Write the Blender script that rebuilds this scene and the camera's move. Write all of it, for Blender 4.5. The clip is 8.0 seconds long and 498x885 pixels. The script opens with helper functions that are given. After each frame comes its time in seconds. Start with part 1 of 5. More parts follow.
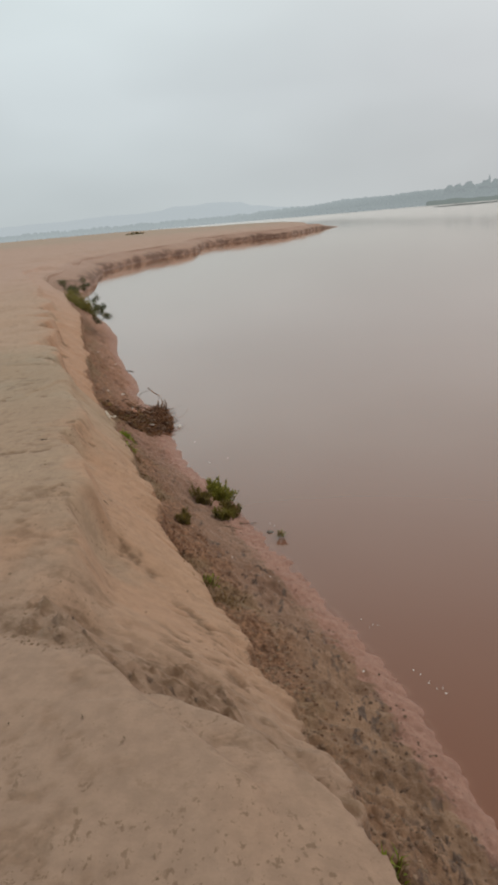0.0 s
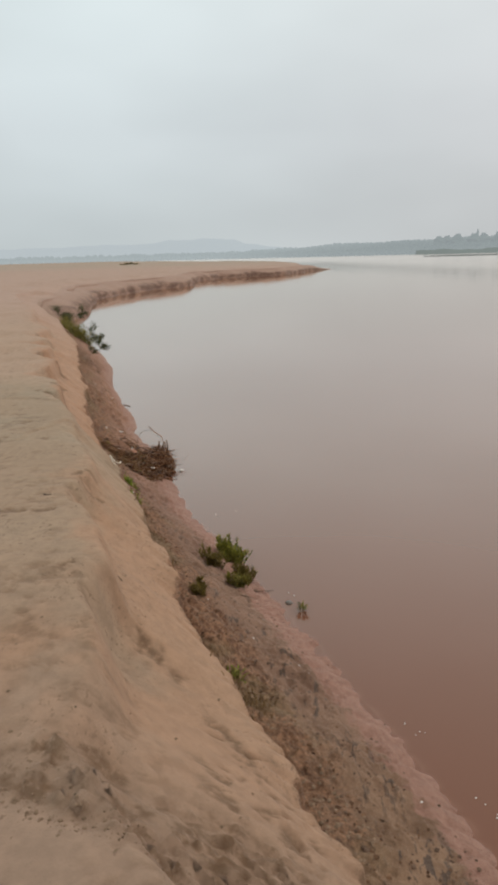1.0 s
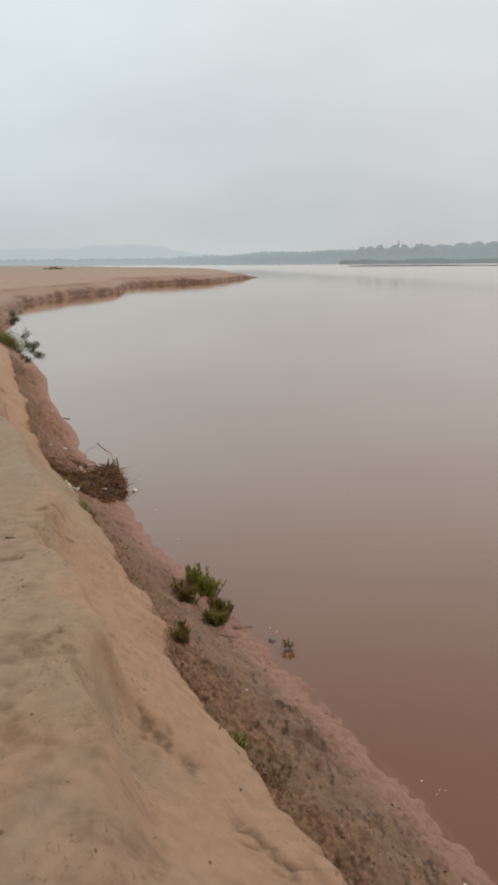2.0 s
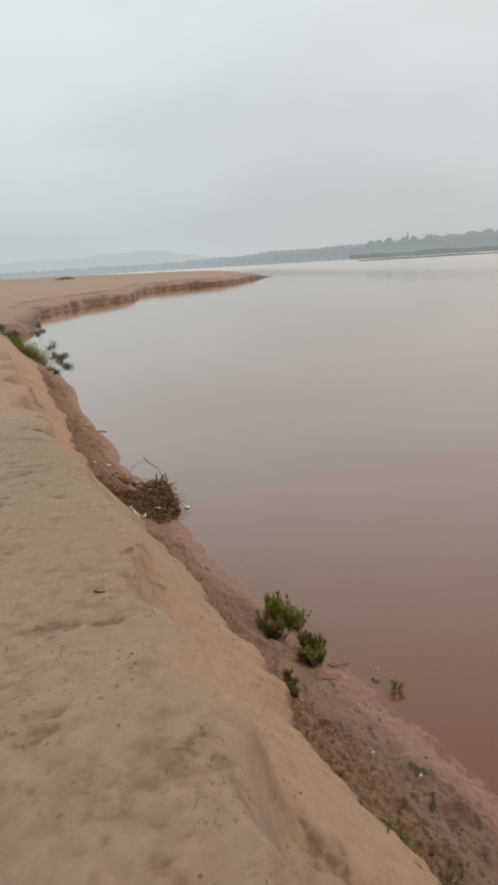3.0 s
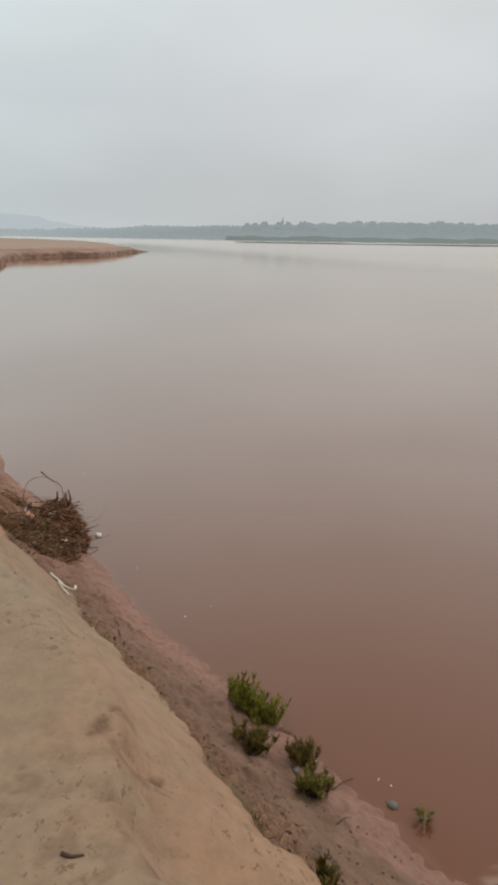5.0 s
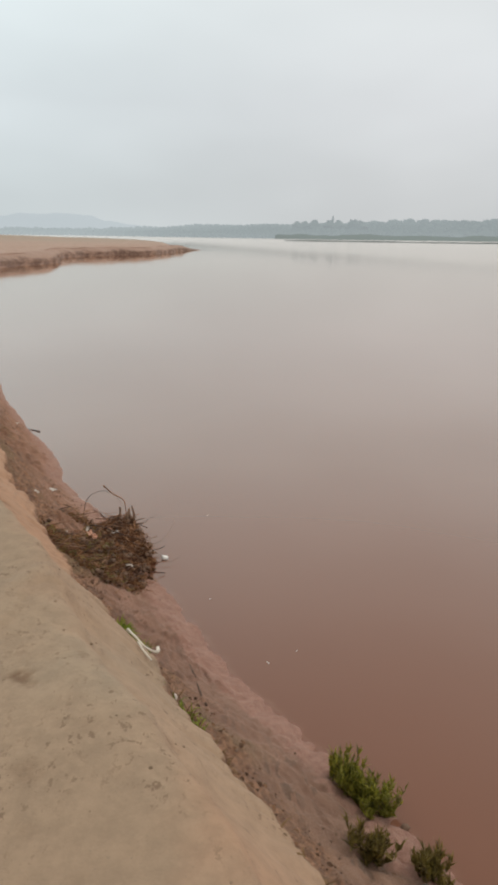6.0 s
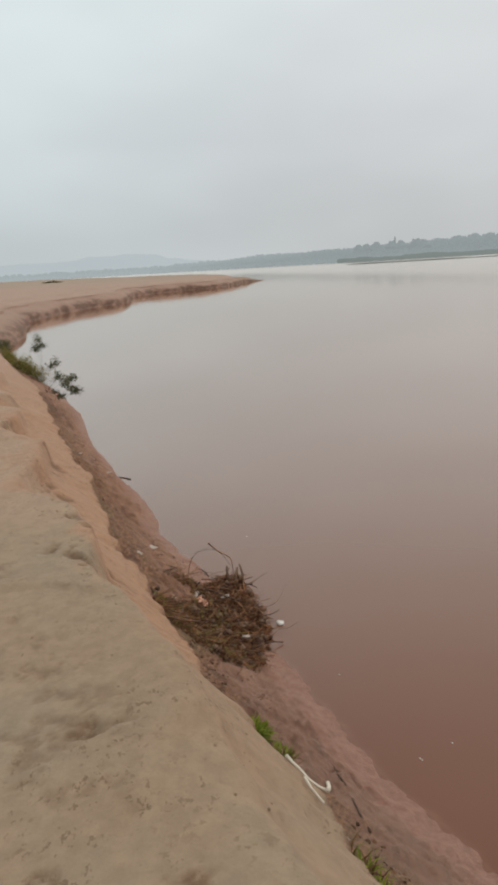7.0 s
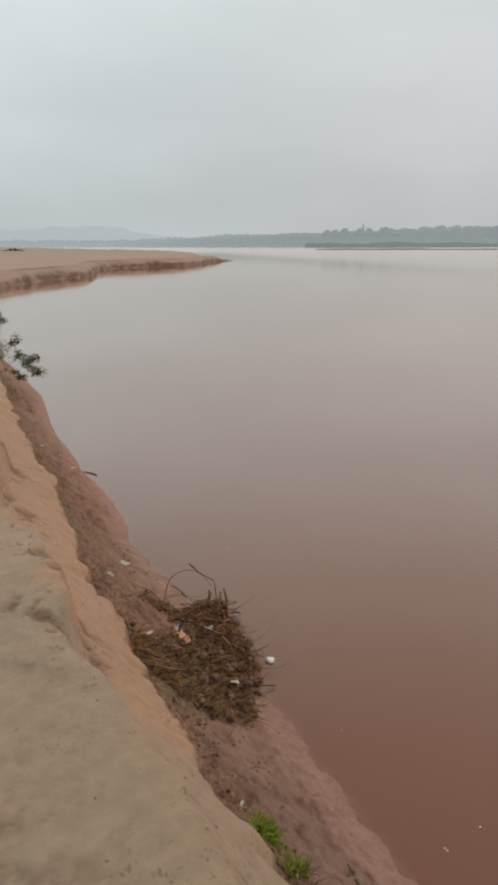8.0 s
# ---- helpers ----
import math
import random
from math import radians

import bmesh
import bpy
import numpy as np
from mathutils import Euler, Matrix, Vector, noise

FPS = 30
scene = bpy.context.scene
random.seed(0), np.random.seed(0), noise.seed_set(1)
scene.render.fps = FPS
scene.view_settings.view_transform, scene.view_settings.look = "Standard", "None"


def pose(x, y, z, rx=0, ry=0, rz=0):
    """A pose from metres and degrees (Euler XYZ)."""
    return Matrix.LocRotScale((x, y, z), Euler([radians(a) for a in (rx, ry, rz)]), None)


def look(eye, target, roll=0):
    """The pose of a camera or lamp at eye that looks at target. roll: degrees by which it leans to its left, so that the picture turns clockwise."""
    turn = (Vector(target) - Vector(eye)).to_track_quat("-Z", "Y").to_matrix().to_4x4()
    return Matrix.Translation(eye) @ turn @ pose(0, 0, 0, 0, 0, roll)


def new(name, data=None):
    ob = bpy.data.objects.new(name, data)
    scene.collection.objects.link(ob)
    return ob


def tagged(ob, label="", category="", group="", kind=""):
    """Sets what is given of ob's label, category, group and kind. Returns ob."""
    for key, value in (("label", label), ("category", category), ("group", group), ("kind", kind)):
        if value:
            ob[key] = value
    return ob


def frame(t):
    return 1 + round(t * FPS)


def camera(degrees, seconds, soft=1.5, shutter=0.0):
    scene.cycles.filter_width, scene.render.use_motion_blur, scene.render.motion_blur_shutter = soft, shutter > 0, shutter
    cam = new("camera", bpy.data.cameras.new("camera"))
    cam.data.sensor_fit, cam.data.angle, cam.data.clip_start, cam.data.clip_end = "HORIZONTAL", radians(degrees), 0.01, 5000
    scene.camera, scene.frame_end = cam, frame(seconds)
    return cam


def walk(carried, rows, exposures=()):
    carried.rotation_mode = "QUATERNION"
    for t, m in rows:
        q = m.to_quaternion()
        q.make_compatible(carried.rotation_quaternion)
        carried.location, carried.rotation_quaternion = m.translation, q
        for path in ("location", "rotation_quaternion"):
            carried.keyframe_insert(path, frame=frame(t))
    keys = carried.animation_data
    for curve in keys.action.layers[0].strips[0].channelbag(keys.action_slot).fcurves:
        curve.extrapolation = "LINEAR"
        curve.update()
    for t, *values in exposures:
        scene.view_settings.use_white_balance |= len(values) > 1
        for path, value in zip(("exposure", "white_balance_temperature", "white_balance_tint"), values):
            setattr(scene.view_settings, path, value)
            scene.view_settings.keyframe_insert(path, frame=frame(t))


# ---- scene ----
cam = camera(41.7, 8.0, soft=3.5)
PATH = [
    (0, (0.557, 0.944, 2.972), (0.332, 2.824, 2.329), -5.2),
    (0.5, (0.396, 1.227, 2.976), (0.271, 3.142, 2.413), -3.3),
    (1, (0.12, 1.599, 2.982), (-0.047, 3.516, 2.436), -1.6),
    (1.5, (-0.133, 1.855, 2.989), (-0.177, 3.798, 2.517), 1.9),
    (1.7, (-0.198, 1.973, 2.974), (-0.204, 3.902, 2.446), 1.1),
    (2.8, (-0.717, 2.563, 2.981), (-0.62, 4.489, 2.449), -2.7),
    (3, (-0.817, 2.758, 2.939), (-0.82, 4.687, 2.412), -3.6),
    (3.5, (-0.966, 3.148, 2.946), (-0.836, 5.075, 2.427), -1.5),
    (4, (-1.166, 3.587, 2.885), (-0.78, 5.441, 2.243), -2.2),
    (4.2, (-1.185, 3.627, 2.926), (-0.784, 5.479, 2.283), -2.0),
    (5.3, (-1.491, 4.459, 2.959), (-1.124, 6.335, 2.373), 1.6),
    (5.5, (-1.55, 4.577, 2.945), (-1.207, 6.447, 2.323), 1.3),
    (6, (-1.604, 4.98, 2.899), (-1.359, 6.871, 2.297), 0.7),
    (6.5, (-1.787, 5.3, 2.91), (-1.752, 7.225, 2.37), -1.8),
    (7, (-1.931, 5.593, 2.952), (-1.895, 7.524, 2.433), -3.5),
    (7.5, (-2.022, 5.977, 2.991), (-1.919, 7.902, 2.458), -0.8),
    (8, (-2.16, 6.369, 2.986), (-2.005, 8.277, 2.409), -0.2),
]
walk(cam, [(t, look(eye, target, roll)) for t, eye, target, roll in PATH],
     exposures=((0, -0.03), (0.5, 0.0), (1.5, 0.04), (3.5, 0.02), (4.0, -0.03), (5.5, -0.03), (6.0, 0.15), (6.5, 0.03), (7.0, -0.01), (7.5, -0.05), (8.0, -0.07)))

# ---- light ----
world = bpy.data.worlds.new("overcast_sky")
scene.world = world
world.use_nodes = True
SUN_ELEV, SUN_AZ = radians(58), radians(62)


def build_world():
    nt = world.node_tree
    nt.nodes.clear()
    out = nt.nodes.new("ShaderNodeOutputWorld")
    bg = nt.nodes.new("ShaderNodeBackground")
    sky = nt.nodes.new("ShaderNodeTexSky")
    sky.sky_type, sky.sun_disc = "NISHITA", False
    sky.sun_elevation, sky.sun_rotation = SUN_ELEV, SUN_AZ
    sky.dust_density, sky.air_density = 4.0, 1.0
    co = nt.nodes.new("ShaderNodeTexCoord")
    sep = nt.nodes.new("ShaderNodeSeparateXYZ")
    nt.links.new(co.outputs["Generated"], sep.inputs[0])
    # cloud deck by height over the horizon
    ramp = nt.nodes.new("ShaderNodeValToRGB")
    nt.links.new(sep.outputs["Z"], ramp.inputs[0])
    el = ramp.color_ramp.elements
    el[0].position, el[0].color = 0.0, (0.565, 0.60, 0.615, 1)
    el[1].position, el[1].color = 1.0, (0.72, 0.755, 0.75, 1)
    for p, c in ((0.05, (0.57, 0.605, 0.625, 1)), (0.17, (0.605, 0.640, 0.662, 1)), (0.33, (0.73, 0.785, 0.80, 1)), (0.6, (0.82, 0.855, 0.85, 1))):
        e = el.new(p)
        e.color = c
    # long soft bands of cloud
    mp = nt.nodes.new("ShaderNodeMapping")
    mp.inputs["Scale"].default_value = (1.0, 1.0, 2.6)
    mp.inputs["Rotation"].default_value = (0.0, 0.12, 0.0)
    nt.links.new(co.outputs["Generated"], mp.inputs[0])
    nz = nt.nodes.new("ShaderNodeTexNoise")
    nz.inputs["Scale"].default_value, nz.inputs["Detail"].default_value, nz.inputs["Roughness"].default_value = 1.9, 3.0, 0.45
    nt.links.new(mp.outputs[0], nz.inputs["Vector"])
    rm = nt.nodes.new("ShaderNodeMapRange")
    rm.inputs["From Min"].default_value, rm.inputs["From Max"].default_value = 0.3, 0.7
    rm.inputs["To Min"].default_value, rm.inputs["To Max"].default_value = 0.90, 1.10
    nt.links.new(nz.outputs["Fac"], rm.inputs["Value"])
    mul = nt.nodes.new("ShaderNodeMix")
    mul.data_type, mul.blend_type = "RGBA", "MULTIPLY"
    mul.inputs["Factor"].default_value = 1.0
    nt.links.new(ramp.outputs[0], mul.inputs["A"])
    nt.links.new(rm.outputs[0], mul.inputs["B"])
    # the cloud is warmer towards the sun's side and thinner, faintly green-white, away from it
    side = nt.nodes.new("ShaderNodeMapRange")
    side.interpolation_type = "SMOOTHSTEP"
    side.inputs["From Min"].default_value, side.inputs["From Max"].default_value = -0.35, 0.40
    nt.links.new(sep.outputs["X"], side.inputs["Value"])
    cast = nt.nodes.new("ShaderNodeMix")
    cast.data_type = "RGBA"
    cast.inputs["A"].default_value, cast.inputs["B"].default_value = (1.01, 1.045, 1.04, 1), (1.035, 1.005, 0.99, 1)
    nt.links.new(side.outputs[0], cast.inputs["Factor"])
    tint = nt.nodes.new("ShaderNodeMix")
    tint.data_type, tint.blend_type = "RGBA", "MULTIPLY"
    tint.inputs["Factor"].default_value = 1.0
    nt.links.new(mul.outputs["Result"], tint.inputs["A"])
    nt.links.new(cast.outputs["Result"], tint.inputs["B"])
    # a little of the clear sky's light behind the cloud
    dim = nt.nodes.new("ShaderNodeMix")
    dim.data_type, dim.blend_type = "RGBA", "MULTIPLY"
    dim.inputs["Factor"].default_value = 1.0
    dim.inputs["B"].default_value = (0.07, 0.07, 0.07, 1)
    nt.links.new(sky.outputs[0], dim.inputs["A"])
    mix = nt.nodes.new("ShaderNodeMix")
    mix.data_type = "RGBA"
    mix.inputs["Factor"].default_value = 0.93
    nt.links.new(dim.outputs["Result"], mix.inputs["A"])
    nt.links.new(tint.outputs["Result"], mix.inputs["B"])
    nt.links.new(mix.outputs["Result"], bg.inputs["Color"])
    bg.inputs["Strength"].default_value = 1.0
    nt.links.new(bg.outputs[0], out.inputs[0])


build_world()
sun_data = bpy.data.lights.new("sun", "SUN")
sun_data.energy, sun_data.angle, sun_data.color = 0.8, radians(35), (1.0, 0.94, 0.86)
sun = new("sun", sun_data)
sun.matrix_world = look((math.sin(SUN_AZ) * 50, math.cos(SUN_AZ) * 50, 80), (0, 0, 0))


# ---- materials ----
class Nodes:
    """A material's node tree, with short calls for the nodes that recur."""

    def __init__(self, name, rough=0.9, spec=0.3):
        self.mat = bpy.data.materials.new(name)
        self.mat.use_nodes = True
        self.nt = self.mat.node_tree
        self.bsdf = self.nt.nodes["Principled BSDF"]
        self.bsdf.inputs["Roughness"].default_value = rough
        self.bsdf.inputs["Specular IOR Level"].default_value = spec
        self.geo = self.nt.nodes.new("ShaderNodeNewGeometry")
        self.pos = self.geo.outputs["Position"]

    def link(self, a, b):
        self.nt.links.new(a, b)

    def noise(self, scale, detail=4.0, rough=0.55, stretch=None, dist=0.0, turn=0.0):
        n = self.nt.nodes.new("ShaderNodeTexNoise")
        n.inputs["Scale"].default_value, n.inputs["Detail"].default_value = scale, detail
        n.inputs["Roughness"].default_value, n.inputs["Distortion"].default_value = rough, dist
        v = self.pos
        if stretch:
            m = self.nt.nodes.new("ShaderNodeMapping")
            m.inputs["Scale"].default_value = stretch
            m.inputs["Rotation"].default_value = (0.0, 0.0, turn)
            self.link(v, m.inputs[0])
            v = m.outputs[0]
        self.link(v, n.inputs["Vector"])
        return n.outputs["Fac"]

    def span(self, v, a, b, c=0.0, d=1.0, soft=True):
        r = self.nt.nodes.new("ShaderNodeMapRange")
        r.interpolation_type = "SMOOTHSTEP" if soft else "LINEAR"
        for k, x in (("From Min", a), ("From Max", b), ("To Min", c), ("To Max", d)):
            r.inputs[k].default_value = x
        self.link(v, r.inputs["Value"])
        return r.outputs[0]

    def math(self, op, a, b=0.0):
        m = self.nt.nodes.new("ShaderNodeMath")
        m.operation = op
        for i, v in enumerate((a, b)):
            if isinstance(v, (int, float)):
                m.inputs[i].default_value = v
            else:
                self.link(v, m.inputs[i])
        return m.outputs[0]

    def mix(self, f, a, b, kind="MIX"):
        m = self.nt.nodes.new("ShaderNodeMix")
        m.data_type, m.blend_type = "RGBA", kind
        for k, v in (("Factor", f), ("A", a), ("B", b)):
            if isinstance(v, tuple):
                m.inputs[k].default_value = (*v, 1)
            elif isinstance(v, (int, float)):
                m.inputs[k].default_value = v
            else:
                self.link(v, m.inputs[k])
        return m.outputs["Result"]

    def attr(self, name):
        a = self.nt.nodes.new("ShaderNodeAttribute")
        a.attribute_name = name
        return a.outputs["Fac"]

    def random(self):
        return self.nt.nodes.new("ShaderNodeObjectInfo").outputs["Random"]

    def island(self):
        return self.geo.outputs["Random Per Island"]

    def color(self, c):
        if isinstance(c, tuple):
            self.bsdf.inputs["Base Color"].default_value = (*c, 1)
        else:
            self.link(c, self.bsdf.inputs["Base Color"])

    def rough(self, v):
        self.link(v, self.bsdf.inputs["Roughness"])

    def bump(self, v, strength, distance):
        b = self.nt.nodes.new("ShaderNodeBump")
        b.inputs["Strength"].default_value, b.inputs["Distance"].default_value = strength, distance
        self.link(v, b.inputs["Height"])
        self.link(b.outputs[0], self.bsdf.inputs["Normal"])


def ground_material():
    n = Nodes("river_sand", 0.95, 0.28)
    sep = n.nt.nodes.new("ShaderNodeSeparateXYZ")
    n.link(n.pos, sep.inputs[0])
    z = sep.outputs["Z"]
    zone = n.attr("zone")          # 0 at the water, 1 at the lip, above 1 on the sand
    wob = n.noise(4.0, 5.0, 0.6)
    fine = n.noise(70.0, 5.0, 0.65)
    grain = n.noise(420.0, 2.0, 0.6)
    big = n.noise(0.55, 4.0, 0.55)
    mid = n.noise(2.6, 4.0, 0.6, dist=0.6)
    # dry sand: pale grey-tan top, warmer orange on the slopes
    y = sep.outputs["Y"]
    early = n.span(y, 4.9, 3.0)
    pale = n.mix(n.span(big, 0.35, 0.65), (0.292, 0.202, 0.130), (0.336, 0.235, 0.154))
    pale = n.mix(n.math("MULTIPLY", n.span(n.noise(1.1, 4.0, 0.6), 0.45, 0.65), 0.7), pale, (0.262, 0.202, 0.138))
    pale = n.mix(n.span(y, 7.2, 5.4, 0.0, 0.6), pale, n.mix(big, (0.288, 0.186, 0.119), (0.336, 0.220, 0.143)))
    pale = n.mix(n.math("MULTIPLY", early, 0.9), pale, n.mix(big, (0.255, 0.166, 0.116), (0.300, 0.196, 0.136)))
    pale = n.mix(n.span(y, 8.8, 10.5, 0.0, 0.8), pale, (0.380, 0.245, 0.165))
    warm = n.mix(mid, (0.338, 0.184, 0.108), (0.400, 0.228, 0.139))
    sand = n.mix(n.math("MULTIPLY", n.attr("face"), 0.95), pale, warm)
    sand = n.mix(n.span(y, 12, 30, 0.0, 0.85), sand, n.mix(big, (0.345, 0.219, 0.163), (0.41, 0.267, 0.204)))
    # shade inside footprints and scars put into the sand colour, broken patches darker too
    tread_dark = n.attr("tread_dark")
    sand = n.mix(n.math("MULTIPLY", tread_dark, n.span(n.noise(28.0, 4.0, 0.7), 0.3, 0.55, 0.3, 0.95)), sand, (0.150, 0.085, 0.047))
    sand = n.mix(1.0, sand, n.mix(n.span(n.noise(15.0, 5.0, 0.65), 0.3, 0.7), (0.88, 0.88, 0.88), (1.09, 1.09, 1.09)), "MULTIPLY")
    # trodden, darker patches and crumbs
    sand = n.mix(n.math("MULTIPLY", n.span(n.noise(5.0, 6.0, 0.68, dist=0.6), 0.55, 0.70), 0.34), sand, (0.205, 0.138, 0.088))
    some = n.span(n.noise(2.3, 4.0, 0.6), 0.44, 0.58)
    nick = n.math("MULTIPLY", n.span(n.noise(38.0, 4.0, 0.7, (1.0, 0.75, 1.0), 0.2), 0.575, 0.625), some)
    sand = n.mix(n.math("MULTIPLY", nick, 0.72), sand, (0.150, 0.090, 0.053))
    dent = n.math("MULTIPLY", n.span(n.noise(13.0, 5.0, 0.72), 0.575, 0.64), n.span(n.noise(1.7, 3.0, 0.6), 0.48, 0.62))
    sand = n.mix(n.math("MULTIPLY", dent, 0.45), sand, (0.170, 0.104, 0.063))
    speck = n.span(fine, 0.62, 0.72)
    sand = n.mix(n.math("MULTIPLY", speck, 0.45), sand, (0.17, 0.13, 0.09))
    # damp bank: mauve-grey silt downstream, redder mud upstream, each in soft patches
    patch = n.span(wob, 0.32, 0.68)
    silt = n.mix(patch, (0.182, 0.099, 0.062), (0.284, 0.163, 0.108))
    silt = n.mix(n.span(y, 5.4, 3.8, 0.0, 0.85), silt, n.mix(patch, (0.180, 0.100, 0.055), (0.312, 0.187, 0.111)))
    clay = n.mix(patch, (0.208, 0.098, 0.056), (0.336, 0.175, 0.111))
    mud = n.mix(n.span(n.math("ADD", y, n.math("MULTIPLY", big, 2.0)), 9.0, 11.4), silt, clay)
    mud = n.mix(n.math("MULTIPLY", n.span(y, 6.6, 8.2), n.span(y, 10.2, 9.4, 0.0, 0.55)), mud, n.mix(patch, (0.212, 0.108, 0.075), (0.300, 0.164, 0.117)))
    zz = n.math("ADD", zone, n.math("MULTIPLY", n.math("SUBTRACT", wob, 0.5), 0.55))
    rill = n.noise(19.0, 5.0, 0.66, (1.0, 0.34, 0.5), 0.3, -0.28)
    mud = n.mix(n.math("MULTIPLY", n.span(rill, 0.555, 0.585), n.math("MULTIPLY", n.span(n.noise(2.2, 3.0), 0.36, 0.55, 0.2, 0.95), n.span(y, 6.8, 8.2, 1.0, 0.3))), mud, (0.090, 0.058, 0.042))
    mud = n.mix(n.math("MULTIPLY", n.span(fine, 0.58, 0.68), 0.55), mud, (0.100, 0.068, 0.050))
    # rotted leaves and broken soil below the scarp, the lip's shade put into their colour
    litter = n.mix(n.span(n.noise(30.0, 5.0, 0.75), 0.38, 0.66), (0.098, 0.043, 0.021), (0.345, 0.176, 0.096))
    olive = n.mix(n.span(n.noise(45.0, 3.0, 0.7), 0.4, 0.65), (0.10, 0.072, 0.030), (0.24, 0.165, 0.085))
    litter = n.mix(n.span(n.noise(1.3, 3.0), 0.50, 0.62, 0.0, 0.55), litter, olive)
    mud = n.mix(n.math("MULTIPLY", n.span(zz, 0.52, 0.74), n.span(y, 3.4, 4.8, 0.35, 0.92)), mud, litter)
    clump = n.math("MULTIPLY", n.span(n.noise(8.0, 6.0, 0.75, (1.0, 0.7, 1.0), 0.5), 0.53, 0.60), n.span(zone, 0.25, 0.5))
    mud = n.mix(n.math("MULTIPLY", clump, n.span(y, 6.0, 10.0, 0.15, 0.7)), mud, (0.105, 0.052, 0.031))
    # the washed rim at the water: bare pink silt
    rim = n.math("ADD", zone, n.math("MULTIPLY", n.math("SUBTRACT", n.noise(9.0, 4.0, 0.6), 0.5), 0.36))
    pink = n.mix(n.span(n.noise(22.0, 4.0, 0.65), 0.3, 0.7), (0.262, 0.131, 0.093), (0.372, 0.197, 0.143))
    near = n.math("MULTIPLY", n.span(y, 30, 16, 0.0, 0.95), n.span(y, 11.5, 8.5, 0.6, 1.0))
    mud = n.mix(n.math("MULTIPLY", n.span(rim, 0.29, 0.18), near), mud, pink)
    z2 = n.math("ADD", zone, n.math("MULTIPLY", n.math("SUBTRACT", fine, 0.5), 0.10))
    z2 = n.math("SUBTRACT", z2, n.span(sep.outputs["Y"], 24, 45, 0.0, 0.35))
    col = n.mix(n.span(z2, 0.975, 1.005), mud, sand)
    # far bank wall: its shade put into the colour, darkest low down
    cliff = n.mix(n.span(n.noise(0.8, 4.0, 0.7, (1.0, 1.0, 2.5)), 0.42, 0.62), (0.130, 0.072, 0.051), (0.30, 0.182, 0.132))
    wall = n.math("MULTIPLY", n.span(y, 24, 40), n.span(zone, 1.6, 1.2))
    shade_z = n.math("ADD", z, n.math("MULTIPLY", n.math("SUBTRACT", n.noise(0.22, 4.0, 0.6), 0.5), 1.3))
    cliff = n.mix(n.span(shade_z, 0.45, 0.80), cliff, n.mix(big, (0.30, 0.190, 0.142), (0.38, 0.246, 0.186)))
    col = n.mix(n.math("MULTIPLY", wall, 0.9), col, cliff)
    # thin grass on the far end of the sand
    far = n.math("MULTIPLY", n.span(sep.outputs["Y"], 110, 230), n.span(n.noise(0.09, 3.0), 0.3, 0.55))
    col = n.mix(n.math("MULTIPLY", far, 0.4), col, (0.20, 0.21, 0.14))
    n.bsdf.inputs["Sheen Weight"].default_value = 0.12
    n.bsdf.inputs["Sheen Roughness"].default_value = 0.45
    n.bsdf.inputs["Sheen Tint"].default_value = (1.0, 0.78, 0.62, 1)
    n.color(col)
    wet = n.span(z, 0.0, 0.25, 0.6, 0.82)
    n.rough(wet)
    h = n.math("ADD", n.math("MULTIPLY", fine, 0.8), n.math("MULTIPLY", grain, 0.1))
    n.bump(h, 0.8, 0.018)
    relief = [x for x in n.nt.nodes if x.type == "BUMP"][0]
    n.link(n.span(zone, 0.96, 1.02, 1.0, 0.30), relief.inputs["Strength"])
    return n.mat


def water_material():
    n = Nodes("silty_water", 0.3, 0.0)
    silt = n.mix(n.noise(0.35, 3.0), (0.160, 0.062, 0.034), (0.179, 0.073, 0.041))
    n.color(n.mix(n.attr("shoal"), silt, (0.198, 0.086, 0.053)))
    w1 = n.noise(1.3, 3.0, 0.5, (1.0, 2.2, 1.0))
    w2 = n.noise(9.0, 3.0, 0.5, (1.0, 1.8, 1.0))
    n.bump(n.math("ADD", w1, n.math("MULTIPLY", w2, 0.12)), 0.05, 0.05)
    bump_node = [x for x in n.nt.nodes if x.type == "BUMP"][0]
    gloss = n.nt.nodes.new("ShaderNodeBsdfGlossy")
    sep = n.nt.nodes.new("ShaderNodeSeparateXYZ")
    n.link(n.pos, sep.inputs[0])
    open_water = n.math("ADD", sep.outputs["X"], n.math("MULTIPLY", sep.outputs["Y"], 0.1))
    ruffle = n.math("MAXIMUM", n.span(open_water, 18, 55), n.span(sep.outputs["Y"], 190, 380))
    n.link(n.span(ruffle, 0.0, 1.0, 0.045, 0.17, False), gloss.inputs["Roughness"])
    gloss.inputs["Color"].default_value = (1.0, 0.945, 0.888, 1)
    n.link(bump_node.outputs[0], gloss.inputs["Normal"])
    facing = n.nt.nodes.new("ShaderNodeLayerWeight")
    facing.inputs["Blend"].default_value = 0.5
    share = n.math("ADD", 0.025, n.math("MULTIPLY", n.math("POWER", facing.outputs["Facing"], 3.0), 0.965))
    body = n.nt.nodes.new("ShaderNodeMixShader")
    n.link(share, body.inputs[0])
    n.link(n.bsdf.outputs[0], body.inputs[1])
    n.link(gloss.outputs[0], body.inputs[2])
    out = [x for x in n.nt.nodes if x.type == "OUTPUT_MATERIAL"][0]
    n.link(body.outputs[0], out.inputs["Surface"])
    return n.mat


